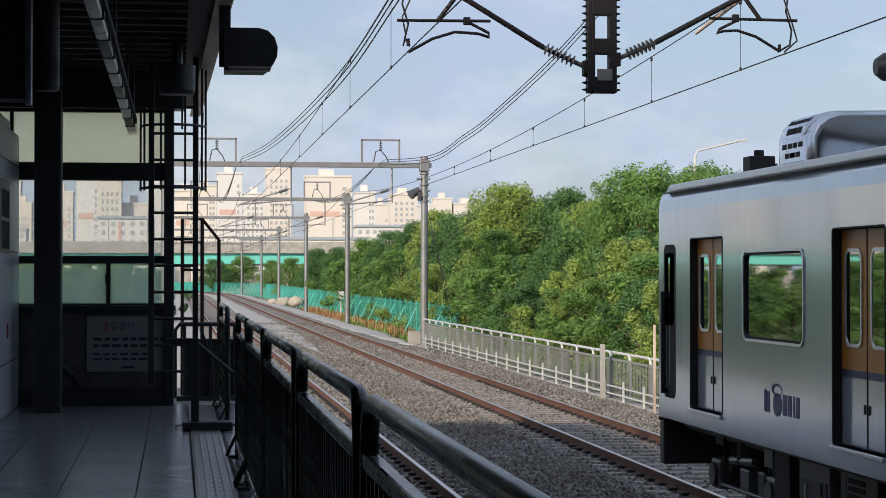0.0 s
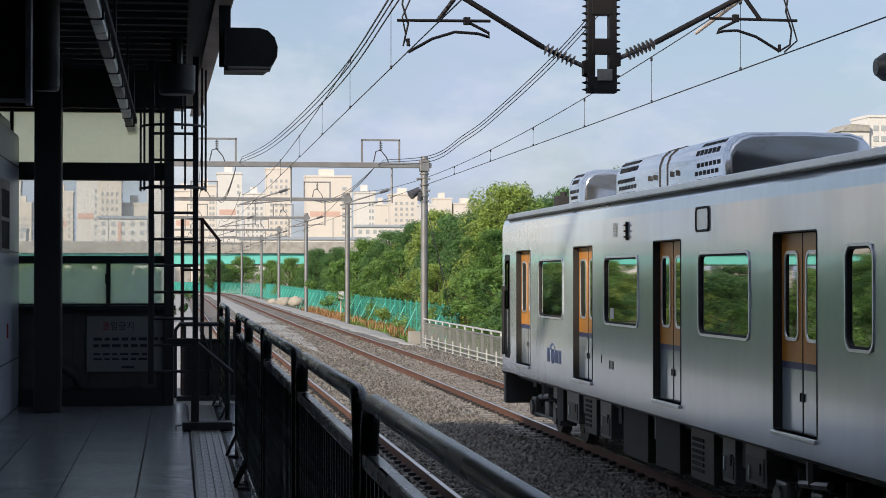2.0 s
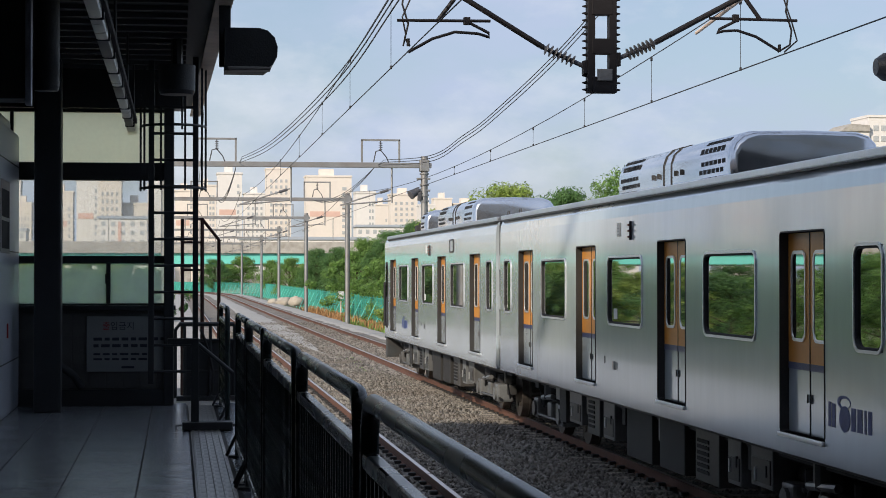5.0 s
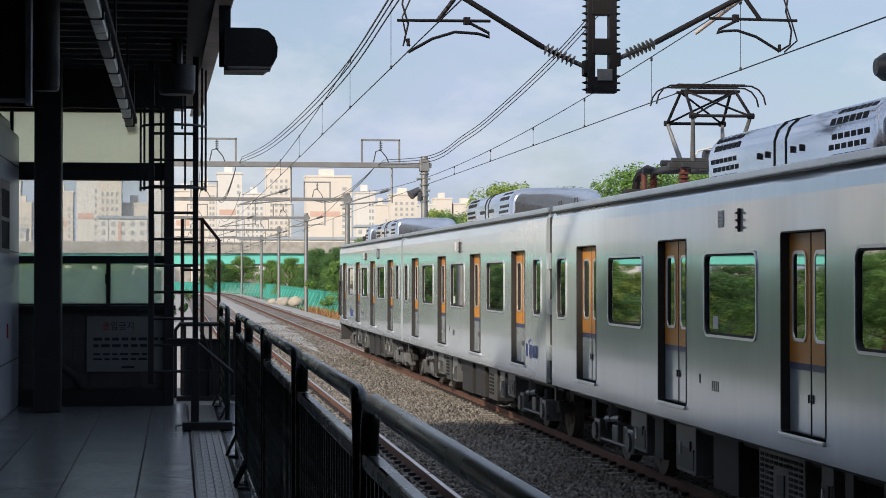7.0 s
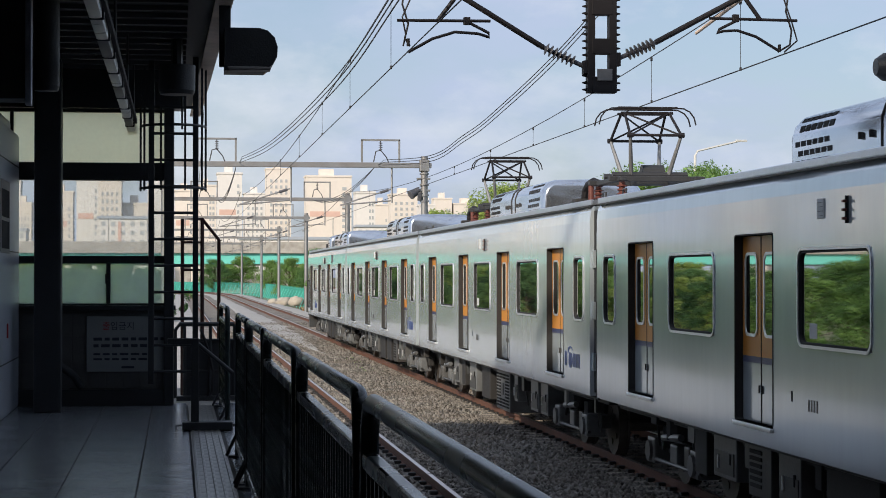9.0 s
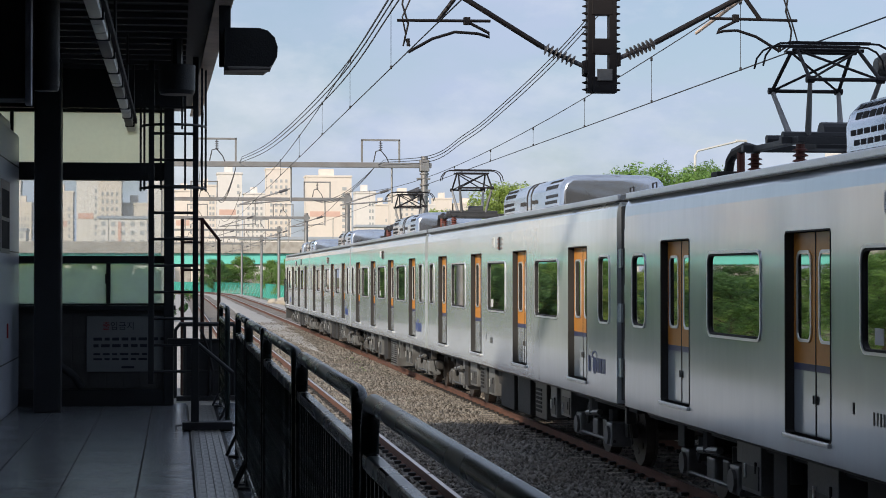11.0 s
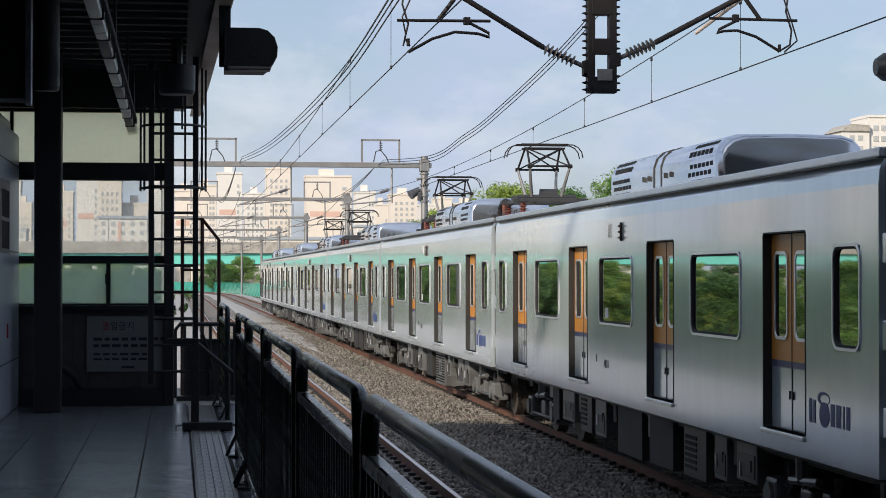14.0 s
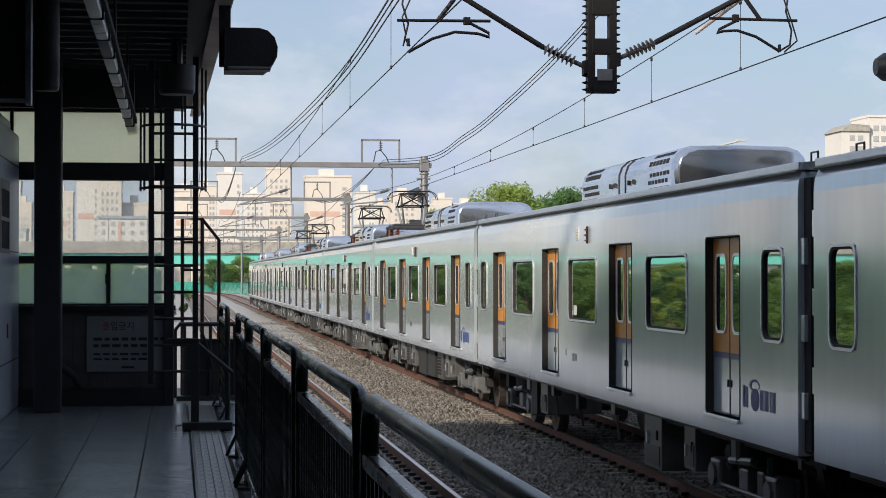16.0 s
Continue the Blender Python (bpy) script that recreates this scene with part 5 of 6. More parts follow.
def make_arms():
    """The drop post between the tracks with its two cantilevers."""
    y = 22.6
    p = thing("drop_post", "battened steel drop post, colour darkened for shade, hanging between the tracks", "catenary post")
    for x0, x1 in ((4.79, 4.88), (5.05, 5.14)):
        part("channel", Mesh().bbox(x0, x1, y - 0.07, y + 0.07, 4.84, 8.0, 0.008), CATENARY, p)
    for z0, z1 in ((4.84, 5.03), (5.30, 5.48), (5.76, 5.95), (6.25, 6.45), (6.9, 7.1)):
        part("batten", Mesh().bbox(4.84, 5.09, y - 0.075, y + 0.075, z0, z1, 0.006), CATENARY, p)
    for sx, X in ((-1, 4.79), (1, 5.14)):
        for k in range(14):
            z = 4.88 + 0.082 * k
            if 5.08 < z < 5.2:
                continue
            part("bolt", Mesh().rod((X, y, z), (X + sx * 0.055, y, z), 0.02, 6, 0.008), CATENARY, p)
    part("bolt_plate", Mesh().bbox(4.9, 5.08, y - 0.09, y - 0.07, 4.98, 5.12, 0.005), GALV, p)
    for sgn, a in ((-1, dict(i0=(4.79, 5.14), i1=(4.27, 5.37), top=(2.45, 6.46), h0=(2.54, 5.66), h1=(3.64, 5.67), hang=3.36, br=(3.02, 5.67), brt=(3.25, 5.97), reg=((3.36, 5.66), (3.62, 5.53), (3.63, 5.48), (3.49, 5.52), (3.22, 5.535), (2.95, 5.45), (2.67, 5.29)))),
                   (1, dict(i0=(5.14, 5.24), i1=(5.62, 5.45), top=(7.3, 6.35), h0=(6.28, 5.75), h1=(7.36, 5.74), hang=6.6, br=(6.9, 5.75), brt=(6.7, 6.02), reg=((6.62, 5.73), (6.40, 5.62), (6.37, 5.575), (6.45, 5.6), (6.62, 5.61), (6.85, 5.54), (7.14, 5.37))))):
        c = thing("cantilever", "rusty catenary cantilever, colour darkened for shade, with ribbed insulators", "catenary arm", group="cantilevers")
        v = lambda q: (q[0], y, q[1])
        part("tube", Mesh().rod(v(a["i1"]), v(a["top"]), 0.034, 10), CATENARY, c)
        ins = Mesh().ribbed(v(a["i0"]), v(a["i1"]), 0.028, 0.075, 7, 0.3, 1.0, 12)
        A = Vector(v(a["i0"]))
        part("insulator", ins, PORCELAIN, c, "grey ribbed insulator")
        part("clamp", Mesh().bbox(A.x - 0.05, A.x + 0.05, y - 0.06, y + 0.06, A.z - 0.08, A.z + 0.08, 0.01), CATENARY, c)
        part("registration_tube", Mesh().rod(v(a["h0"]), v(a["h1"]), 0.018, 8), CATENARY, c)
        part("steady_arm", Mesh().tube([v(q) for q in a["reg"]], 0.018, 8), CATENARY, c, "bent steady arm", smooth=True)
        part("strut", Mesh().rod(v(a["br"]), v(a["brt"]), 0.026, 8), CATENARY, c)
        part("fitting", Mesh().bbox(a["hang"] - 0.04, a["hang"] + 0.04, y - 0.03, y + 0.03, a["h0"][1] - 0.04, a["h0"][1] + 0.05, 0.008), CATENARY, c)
        w = a["reg"][-1][0]
        e = a["h0"][0] if sgn < 0 else a["h1"][0]
        e = e + 0.1 * (1 if sgn < 0 else -1)
        part("jumper", Mesh().tube([(e, y, 6.1), (e - 0.04, y, 5.85), (e + 0.03, y, 5.62), (e + sgn * 0.01, y, 5.45), (w - sgn * 0.02, y, CONTACT)], 0.012), CATENARY, c, "loose hanging wire")
        part("jumper", Mesh().tube([(e + 0.02 - sgn * 0.12, y, 6.1), (e + sgn * 0.04, y, 5.7), (e + 0.05 + sgn * 0.05, y, 5.5), (w + sgn * 0.06, y, CONTACT)], 0.01), CATENARY, c)
        part("strap", Mesh().rod((w, y, CONTACT), (w, y, CONTACT + 0.09), 0.02), CATENARY, c)
    part("rod_insulator", Mesh().rod((7.2, 26.6, 6.08), (7.2, 24.2, 6.26), 0.024, 8).rod((7.2, 24.2, 6.26), (7.25, 22.6, 6.33), 0.012, 6), FASCIA, c, "pale yellow rod insulator")


def make_portal(y, lattice=True):
    """A steel portal: two round posts, a box beam, frames on top and braces."""
    x_r, x_l = 10.5, (-3.3 if y < 30 else -0.5)
    o, a = line(0, y)
    turn = math.atan2(a.y, a.x)
    g = thing("catenary_portal", "grey steel overhead-line portal across both tracks", "catenary portal", group="overhead-line portals", at=Matrix.Translation(o) @ Matrix.Rotation(turn, 4, "Z"))
    zb = 7.28
    for x in (x_r, x_l):
        part("post", Mesh().rod((x, 0, -0.3), (x, 0, zb + 0.5), 0.16, 16, 0.15), GALV, g, "round grey steel post", smooth=True)
        part("collar", Mesh().bbox(x - 0.2, x + 0.2, -0.2, 0.2, zb - 0.15, zb + 0.35, 0.02), GALV, g)
    part("beam", Mesh().bbox(x_l, x_r + 0.3, -0.14, 0.14, zb, zb + 0.22, 0.015), GALV, g, "grey box beam")
    for x in (1.67, 8.62):
        fr = Mesh()
        for q in (-0.8, 0.8):
            fr.bbox(x + q - 0.04, x + q + 0.04, -0.05, 0.05, zb + 0.2, zb + 1.2, 0.006)
        fr.bbox(x - 0.84, x + 0.84, -0.05, 0.05, zb + 1.14, zb + 1.22, 0.006)
        part("head_frame", fr, GALV, g, "square steel frame on the beam")
        ins = Mesh().ribbed((x, 0, zb + 0.7), (x, 0, zb + 1.15), 0.02, 0.09, 4)
        part("insulator", ins, PORCELAIN, g, "string of grey insulators")
        part("jumper", Mesh().tube([(x - 0.3, 0, zb + 0.25), (x - 0.2, 0, zb + 0.7), (x, 0, zb + 0.75), (x + 0.25, 0, zb + 0.45), (x + 0.35, 0, zb + 0.2)], 0.025), WIRE, g)
    for x in ((2.9, 7.2) if y > 30 else ()):
        for k in (-1, 1):
            part("stay_tube", Mesh().rod((x + 1.9, 0, zb - 0.9 - 0.5 * (k > 0)), (x - 0.3, 0, zb - 1.6), 0.03), GALV, g)
        part("dropper", Mesh().rod((x + 1.9, 0, zb - 1.5), (x + 1.9, 0, zb), 0.04), GALV, g)
        part("insulator", Mesh().rod((x + 1.75, 0, zb - 0.95), (x + 1.4, 0, zb - 1.06), 0.06, 8), PORCELAIN, g)
    if 80 < y < 90:
        part("floodlight", Mesh().rod((x_r - 0.25, -0.05, 6.35), (x_r - 0.62, -0.2, 6.1), 0.13, 12, 0.2).bbox(x_r - 0.3, x_r, -0.04, 0.04, 6.32, 6.4, 0.01), PORCELAIN, g, "dark round floodlight")
    if 80 < y < 90:
        for z in (zb - 1.45, zb - 1.2, zb - 0.75, zb - 0.28):
            part("clamp_band", Mesh().rod((x_r, 0, z), (x_r, 0, z + 0.07), 0.2, 16), GALV, g, "bolted clamp band")
        part("cable_box", Mesh().bbox(x_r - 0.3, x_r - 0.14, -0.2, 0.02, zb - 1.4, zb - 1.02, 0.02), PORCELAIN, g, "small grey cable box")
        for k in (0, 1):
            part("guy_wire", Mesh().rod((x_r + 0.1, 0, zb - 1.6 - 0.5 * k), (x_r + 1.5 + 0.3 * k, 0.3, -0.4), 0.014, 5), WIRE, g, "thin guy wire")
    for z in (zb - 1.0, zb - 0.5):
        part("strain_arm", Mesh().bbox(x_r - 0.32, x_r + 0.25, -0.12, 0.12, z, z + 0.08, 0.01), GALV, g)


def make_wires():
    def wire(name, label, pts, r):
        solid(name, Mesh().tube(pts, r, 6), WIRE, label, "overhead wire")

    for name, x in (("near", 2.73), ("far", 7.26)):
        pts = [(x, -40, CONTACT), (x, 22.6, CONTACT)] + [(x + 0.02, y, CONTACT) for y in (52, 83, 121, 160, 203, 245)]
        wire("contact_wire", "contact wire above the " + name + " track", pts, 0.0085)

    def sag(x0, y0, z0, x1, y1, z1, dip, n=18):
        return [(x0 + (x1 - x0) * q, y0 + (y1 - y0) * q, z0 + (z1 - z0) * q - 4 * dip * q * (1 - q)) for q in [k / n for k in range(n + 1)]]

    wire("messenger_wire", "sagging messenger wire above the far track", sag(7.2, 24.2, 6.26, 7.26, 83, 6.26, 0.72), 0.008)
    wire("messenger_wire", "sagging messenger wire above the far track behind the post", sag(7.2, -40, 6.2, 7.2, 24.2, 6.26, 0.6), 0.010)
    for a, b in ((83, 121), (121, 160), (160, 203), (203, 245), (245, 292)):
        for x in (2.67, 7.1):
            wire("messenger_wire", "thin sagging messenger wire", sag(x, a, 6.2, x, b, 6.2, 0.6), 0.010)
    wire("messenger_wire", "messenger wire of the near track", sag(2.73, 20.0, 6.5, 2.75, 83, 6.1, 0.55), 0.0085)
    def through_points(pts, dz, n=8):
        p = [Vector(q) for q in pts]
        p = [p[0] * 2 - p[1]] + p + [p[-1] * 2 - p[-2]]
        out = []
        for i in range(1, len(p) - 2):
            a, b, c, e = p[i - 1], p[i], p[i + 1], p[i + 2]
            for k in range(n):
                t = k / n
                out.append(0.5 * (2 * b + (c - a) * t + (2 * a - 5 * b + 4 * c - e) * t * t + (3 * b - a - 3 * c + e) * t ** 3) + Vector((0, 0, dz)))
        return out + [p[-2]]

    for k, dz in enumerate((0.0, 0.11, 0.2)):
        wire("feeder_cable", "thick dark feeder cable rising to the portal", through_points(((2.66, 8, 6.9), (2.66, 15, 6.35), (2.66, 23.6, 6.02), (2.66, 33.9, 5.85), (2.66, 56.6, 6.34), (2.62, 83, 7.44)), dz), 0.0105)
        wire("feeder_cable", "thick dark feeder cable above the far track", through_points(((8.5, 14, 12.2), (8.5, 27, 9.6), (8.5, 40.7, 7.79), (8.5, 51.9, 6.93), (8.5, 58, 6.68), (8.5, 65.8, 6.55), (8.5, 82.8, 7.38)), dz), 0.0125)
        wire("feeder_cable", "thick dark feeder cable between portals", sag(2.5, 83, 7.35, 2.5, 121, 7.35, 0.5 + dz), 0.014)
        wire("feeder_cable", "thick dark feeder cable between portals", sag(8.4, 83, 7.35, 8.4, 121, 7.35, 0.5 + dz), 0.014)
    for x, lst in ((7.25, (19, 24.6, 29.4, 34.4, 39.5, 45, 51, 58, 66, 74)), (2.73, (25, 31, 37, 44, 52, 60, 70))):
        for y in lst:
            q = (y - 24.2) / 58.8
            top = 6.26 - 4 * 0.72 * q * (1 - q) if x > 5 else 6.5 - 0.4 * (y - 20) / 63 - 4 * 0.55 * ((y - 20) / 63) * (1 - (y - 20) / 63)
            if top < CONTACT + 0.08:
                continue
            d = thing("dropper", "thin dropper wire between messenger and contact wire", "overhead wire", group="droppers")
            part("wire", Mesh().rod((x, y, CONTACT), (x, y, top), 0.004, 5), WIRE, d)
            part("clip", Mesh().bbox(x - 0.015, x + 0.015, y - 0.02, y + 0.02, top - 0.035, top + 0.025, 0.005), WIRE, d)
            part("clip", Mesh().bbox(x - 0.013, x + 0.013, y - 0.02, y + 0.02, CONTACT - 0.015, CONTACT + 0.03, 0.005), WIRE, d)
    wire("stay_wire", "thin wire running up past the canopy", [(0.9, 82, 6.2), (0.75, 50, 8.0), (1.3, 15, 8.6)], 0.01)


make_arms()
for Y in PORTALS:
    make_portal(Y)
make_wires()


# ---- beside the line ----
def make_grey_fence():
    X = 10.35
    kerb = Mesh().bbox(X - 0.25, X + 0.2, 30, 82, -1.1, -0.24, 0.02)
    solid("kerb_wall", kerb, CONCRETE, "low weathered concrete kerb wall below the fence", "kerb", kind="structure")
    bar = Mesh().box(-0.006, 0.006, -0.009, 0.009, -0.12, 0.68).data("bar", FENCE_GREY)
    y = 32.0
    k = 0
    while y < 80.5:
        f = thing("fence_panel", "grey aluminium picket fence panel with a rounded top rail", "fence", group="grey fence panels")
        b = y + 2.0
        loop = [(X, y + 0.04, -0.26), (X, y + 0.04, 0.70), (X, y + 0.12, 0.82), (X, y + 0.25, 0.85), (X, b, 0.85)]
        part("top_rail", Mesh().tube(loop, 0.034, 8), FENCE_TOP, f, "pale rounded top rail", smooth=True)
        part("upper_rail", Mesh().box(X - 0.02, X + 0.02, y + 0.05, b, 0.66, 0.71), FENCE_GREY, f)
        part("lower_rail", Mesh().box(X - 0.02, X + 0.02, y + 0.05, b, -0.16, -0.11), FENCE_GREY, f)
        part("post", Mesh().box(X - 0.035, X + 0.035, y, y + 0.07, -0.26, 0.73), FENCE_GREY, f)
        for j in range(13):
            part("bar", bar, None, f, at=pose(X, y + 0.17 + 0.143 * j, 0))
        y = b
        k += 1
    g = thing("pipe_rail", "low galvanised double pipe rail on short posts", "rail")
    for z in (-0.1, 0.08):
        part("pipe", Mesh().rod((X - 0.17, 31, z), (X - 0.17, 81, z), 0.02, 8), FENCE_TOP, g)
    for j in range(25):
        part("post", Mesh().bbox(X - 0.2, X - 0.15, 32 + 2 * j - 0.025, 32 + 2 * j + 0.025, -0.26, 0.24, 0.006), FENCE_TOP, g)
    for y, z, w in ((45.6, 1.05, 0.11), (40.4, 1.64, 0.05)):
        p = thing("marker_post", "weathered pale marker post beside the fence", "post", group="marker posts")
        part("post", Mesh().bbox(X - 0.35, X - 0.35 + w, y, y + w, -0.3, z, 0.008), FASCIA if w < 0.06 else CONCRETE, p)
    box = Mesh().bbox(10.0, 10.5, 84.2, 84.8, -0.3, 0.25, 0.02)
    solid("junction_box", box, CONCRETE, "small pale concrete junction box by the portal post", "box")


def make_teal_fence():
    y, k = 84.5, 0
    while y < 420:
        o, a = line(12.2, y)
        turn = math.atan2(a.y, a.x)
        base = -0.45
        h = 1.72 + 0.2 * min(1, max(0, (y - 90) / 160))
        f = thing("mesh_fence_panel", "teal painted steel mesh fence panel with a slanted brace", "fence", group="teal fence panels", at=Matrix.Translation((o.x, o.y, base)) @ Matrix.Rotation(turn, 4, "Z"))
        L = 2.5
        part("post", Mesh().rod((0, 0, 0), (0, 0, h + 0.12), 0.035, 8), TEAL, f)
        if k % 2 == 0:
            part("brace", Mesh().rod((-0.75, 0, 0.0), (-0.04, 0, h * 0.86), 0.026, 6), TEAL2, f, "pale slanted brace")
        for z in (0.1, h * 0.5, h - 0.04):
            part("rail", Mesh().box(-0.012, 0.012, 0, L, z, z + 0.035), TEAL, f)
        if y < 330:
            s = Mesh()
            for j in range(12):
                s.box(-0.005, 0.005, 0.1 + 0.2 * j, 0.135 + 0.2 * j, 0.1, h + (0.05 if j % 3 == 0 else 0))
            tagged(part("mesh_slats", s, TEAL, f, "teal mesh slats"), kind="stuff")
        else:
            tagged(part("mesh_slats", Mesh().box(-0.007, 0.007, 0, L, 0.08, h), TEAL, f, "teal mesh sheet"), kind="stuff")
        y += L
        k += 1
    for x, y, w, l, h in ((10.3, 190, 0.8, 2.6, 0.8), (11.3, 186, 0.75, 2.2, 0.95), (9.6, 196, 0.6, 2.2, 0.6)):
        bm = bmesh.new()
        bmesh.ops.create_icosphere(bm, subdivisions=3, radius=1)
        for v in bm.verts:
            n = noise.noise(v.co * 1.7 + Vector((x, y, 0)))
            v.co = Vector((v.co.x * w * (1 + 0.2 * n), v.co.y * l * 0.5 * (1 + 0.15 * n), (max(v.co.z, -0.55) + 0.55) * h * 0.62 * (1 + 0.25 * n)))
        m = Mesh().add([v.co.copy() for v in bm.verts], [[v.index for v in f.verts] for f in bm.faces])
        bm.free()
        ob = solid("sand_bag", m, BAG, "heap of pale woven sacks beside the track", "sack", group="sacks", smooth=True)
        ob.location = (x, y, -0.2)
    sg = thing("trackside_sign", "small white sign on a short orange post", "sign")
    part("post", Mesh().rod((11.6, 139, -0.4), (11.6, 139, 1.2), 0.04), FASCIA, sg)
    part("plate", Mesh().bbox(11.4, 11.8, 138.93, 138.96, 1.0, 1.55, 0.01), SIGNWHITE, sg)


# ---- trees ----
def leaf_cloud(rng, centres, per, spread, size, flat=0.6):
    vs, fs = [], []
    for c, r in centres:
        for _ in range(per):
            d = Vector((rng.gauss(0, 1), rng.gauss(0, 1), rng.gauss(0, 1) * flat))
            d = d.normalized() * r * spread * (0.35 + 0.65 * rng.random() ** 0.5)
            p = Vector(c) + d
            nrm = (d.normalized() * 0.6 + Vector((rng.gauss(0, .5), rng.gauss(0, .5), 0.8 + rng.gauss(0, .4)))).normalized()
            a = nrm.orthogonal().normalized()
            a = (Matrix.Rotation(rng.random() * 6.28, 3, nrm) @ a)
            b = nrm.cross(a)
            s = size * (0.6 + 0.8 * rng.random())
            n = len(vs)
            vs += [p - a * s, p + b * s * 0.33 - nrm * s * 0.12, p + a * s, p - b * s * 0.33 - nrm * s * 0.12]
            fs.append((n, n + 1, n + 2, n + 3))
    m = Mesh()
    m.v, m.f = [tuple(v) for v in vs], fs
    return m


def fast_data(m, name, material):
    me = bpy.data.meshes.new(name)
    me.from_pydata(m.v, [], m.f)
    me.materials.append(material)
    return me


def make_tree_kind(seed, material, trunk=0.28, width=0.34, clumps=84, per=240, size=0.0135):
    """A tree one metre high, to be scaled: tapered trunk, limbs and a ragged crown of leaves."""
    rng = random.Random(seed)
    t = Mesh()
    t.tube([(0, 0, -0.05), (0.01, 0.0, 0.15), (0.0, 0.012, 0.4), (0.015, 0, 0.7)], 0.016, 8)
    centres = []
    for k in range(clumps):
        z = trunk + (0.97 - trunk) * (k + 0.5) / clumps
        q = (z - trunk) / (1 - trunk)
        reach = width * (math.sin(math.pi * min(1, 0.16 + 0.84 * q) ** 0.8) ** 0.75) * (0.55 + 0.6 * rng.random())
        a = k * 2.4 + rng.random()
        r = 0.05 + 0.065 * rng.random() * (1.15 - q)
        c = Vector((reach * math.cos(a), reach * math.sin(a), min(z + 0.05 * rng.gauss(0, 1), 0.93)))
        centres.append((c, r))
        if k % 2 == 0:
            t.rod((0, 0, max(0.12, z - 0.2)), c, 0.008, 5, 0.002, False)
    for k in range(9):
        a = rng.random() * 6.28
        centres.append((Vector((0.12 * math.cos(a), 0.12 * math.sin(a), 0.4 + 0.45 * rng.random())), 0.12))
    return t.data("trunk", BARK), fast_data(leaf_cloud(rng, centres, per, 1.25, size), "crown", material)


TREE_KINDS = [make_tree_kind(11, LEAF), make_tree_kind(12, LEAF_B, 0.2, 0.36), make_tree_kind(13, LEAF_C, 0.25, 0.33), make_tree_kind(14, LEAF, 0.15, 0.4), make_tree_kind(15, LEAF_B, 0.3, 0.3)]
TREE_WORDS = ("leafy green roadside tree", "dark green dense broadleaf tree", "yellow-green broadleaf tree", "broad low green tree", "slender dark green tree")
SHRUB = [make_tree_kind(21, LEAF, 0.05, 0.55, 36, 260, 0.021), make_tree_kind(22, LEAF_C, 0.05, 0.6, 36, 260, 0.021), make_tree_kind(23, LEAF_B, 0.05, 0.55, 36, 260, 0.021)]


def plant(kind, words, x, y, h, wide, name="tree", base=-0.6, group="trees beside the line"):
    g = thing(name, words, name, group=group, at=Matrix.Translation((x, y, base)) @ Matrix.Rotation((x * 7.1 + y * 3.3) % 6.28, 4, "Z"))
    s = h - base
    g.scale = (s * wide, s * wide, s)
    part("trunk", kind[0], None, g, "brown bark trunk")
    part("crown", kind[1], None, g, "ragged leafy crown")
    return g


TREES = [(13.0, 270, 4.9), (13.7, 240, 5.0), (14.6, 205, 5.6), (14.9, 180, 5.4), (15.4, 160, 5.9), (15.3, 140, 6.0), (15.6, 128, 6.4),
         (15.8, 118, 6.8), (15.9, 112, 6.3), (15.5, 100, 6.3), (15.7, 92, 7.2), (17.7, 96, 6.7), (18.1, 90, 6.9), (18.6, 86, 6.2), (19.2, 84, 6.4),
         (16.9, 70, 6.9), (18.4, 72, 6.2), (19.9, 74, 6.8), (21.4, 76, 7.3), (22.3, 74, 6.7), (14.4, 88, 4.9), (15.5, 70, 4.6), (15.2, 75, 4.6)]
SHRUBS = [(13.6, 78, 3.6), (14.6, 62, 4.0), (14.2, 57, 3.4), (14.0, 122, 4.4), (13.8, 150, 4.6), (13.9, 135, 4.0), (13.2, 66, 2.9), (13.4, 84, 3.0),
          (13.0, 71, 2.6), (12.9, 61, 2.6), (13.2, 54, 2.7), (14.0, 50, 3.2), (13.0, 47, 2.6), (14.5, 45, 3.4), (16.5, 60, 4.4), (16.2, 66, 4.4), (15.0, 81, 3.9), (13.6, 92, 3.0), (13.9, 105, 3.4)]


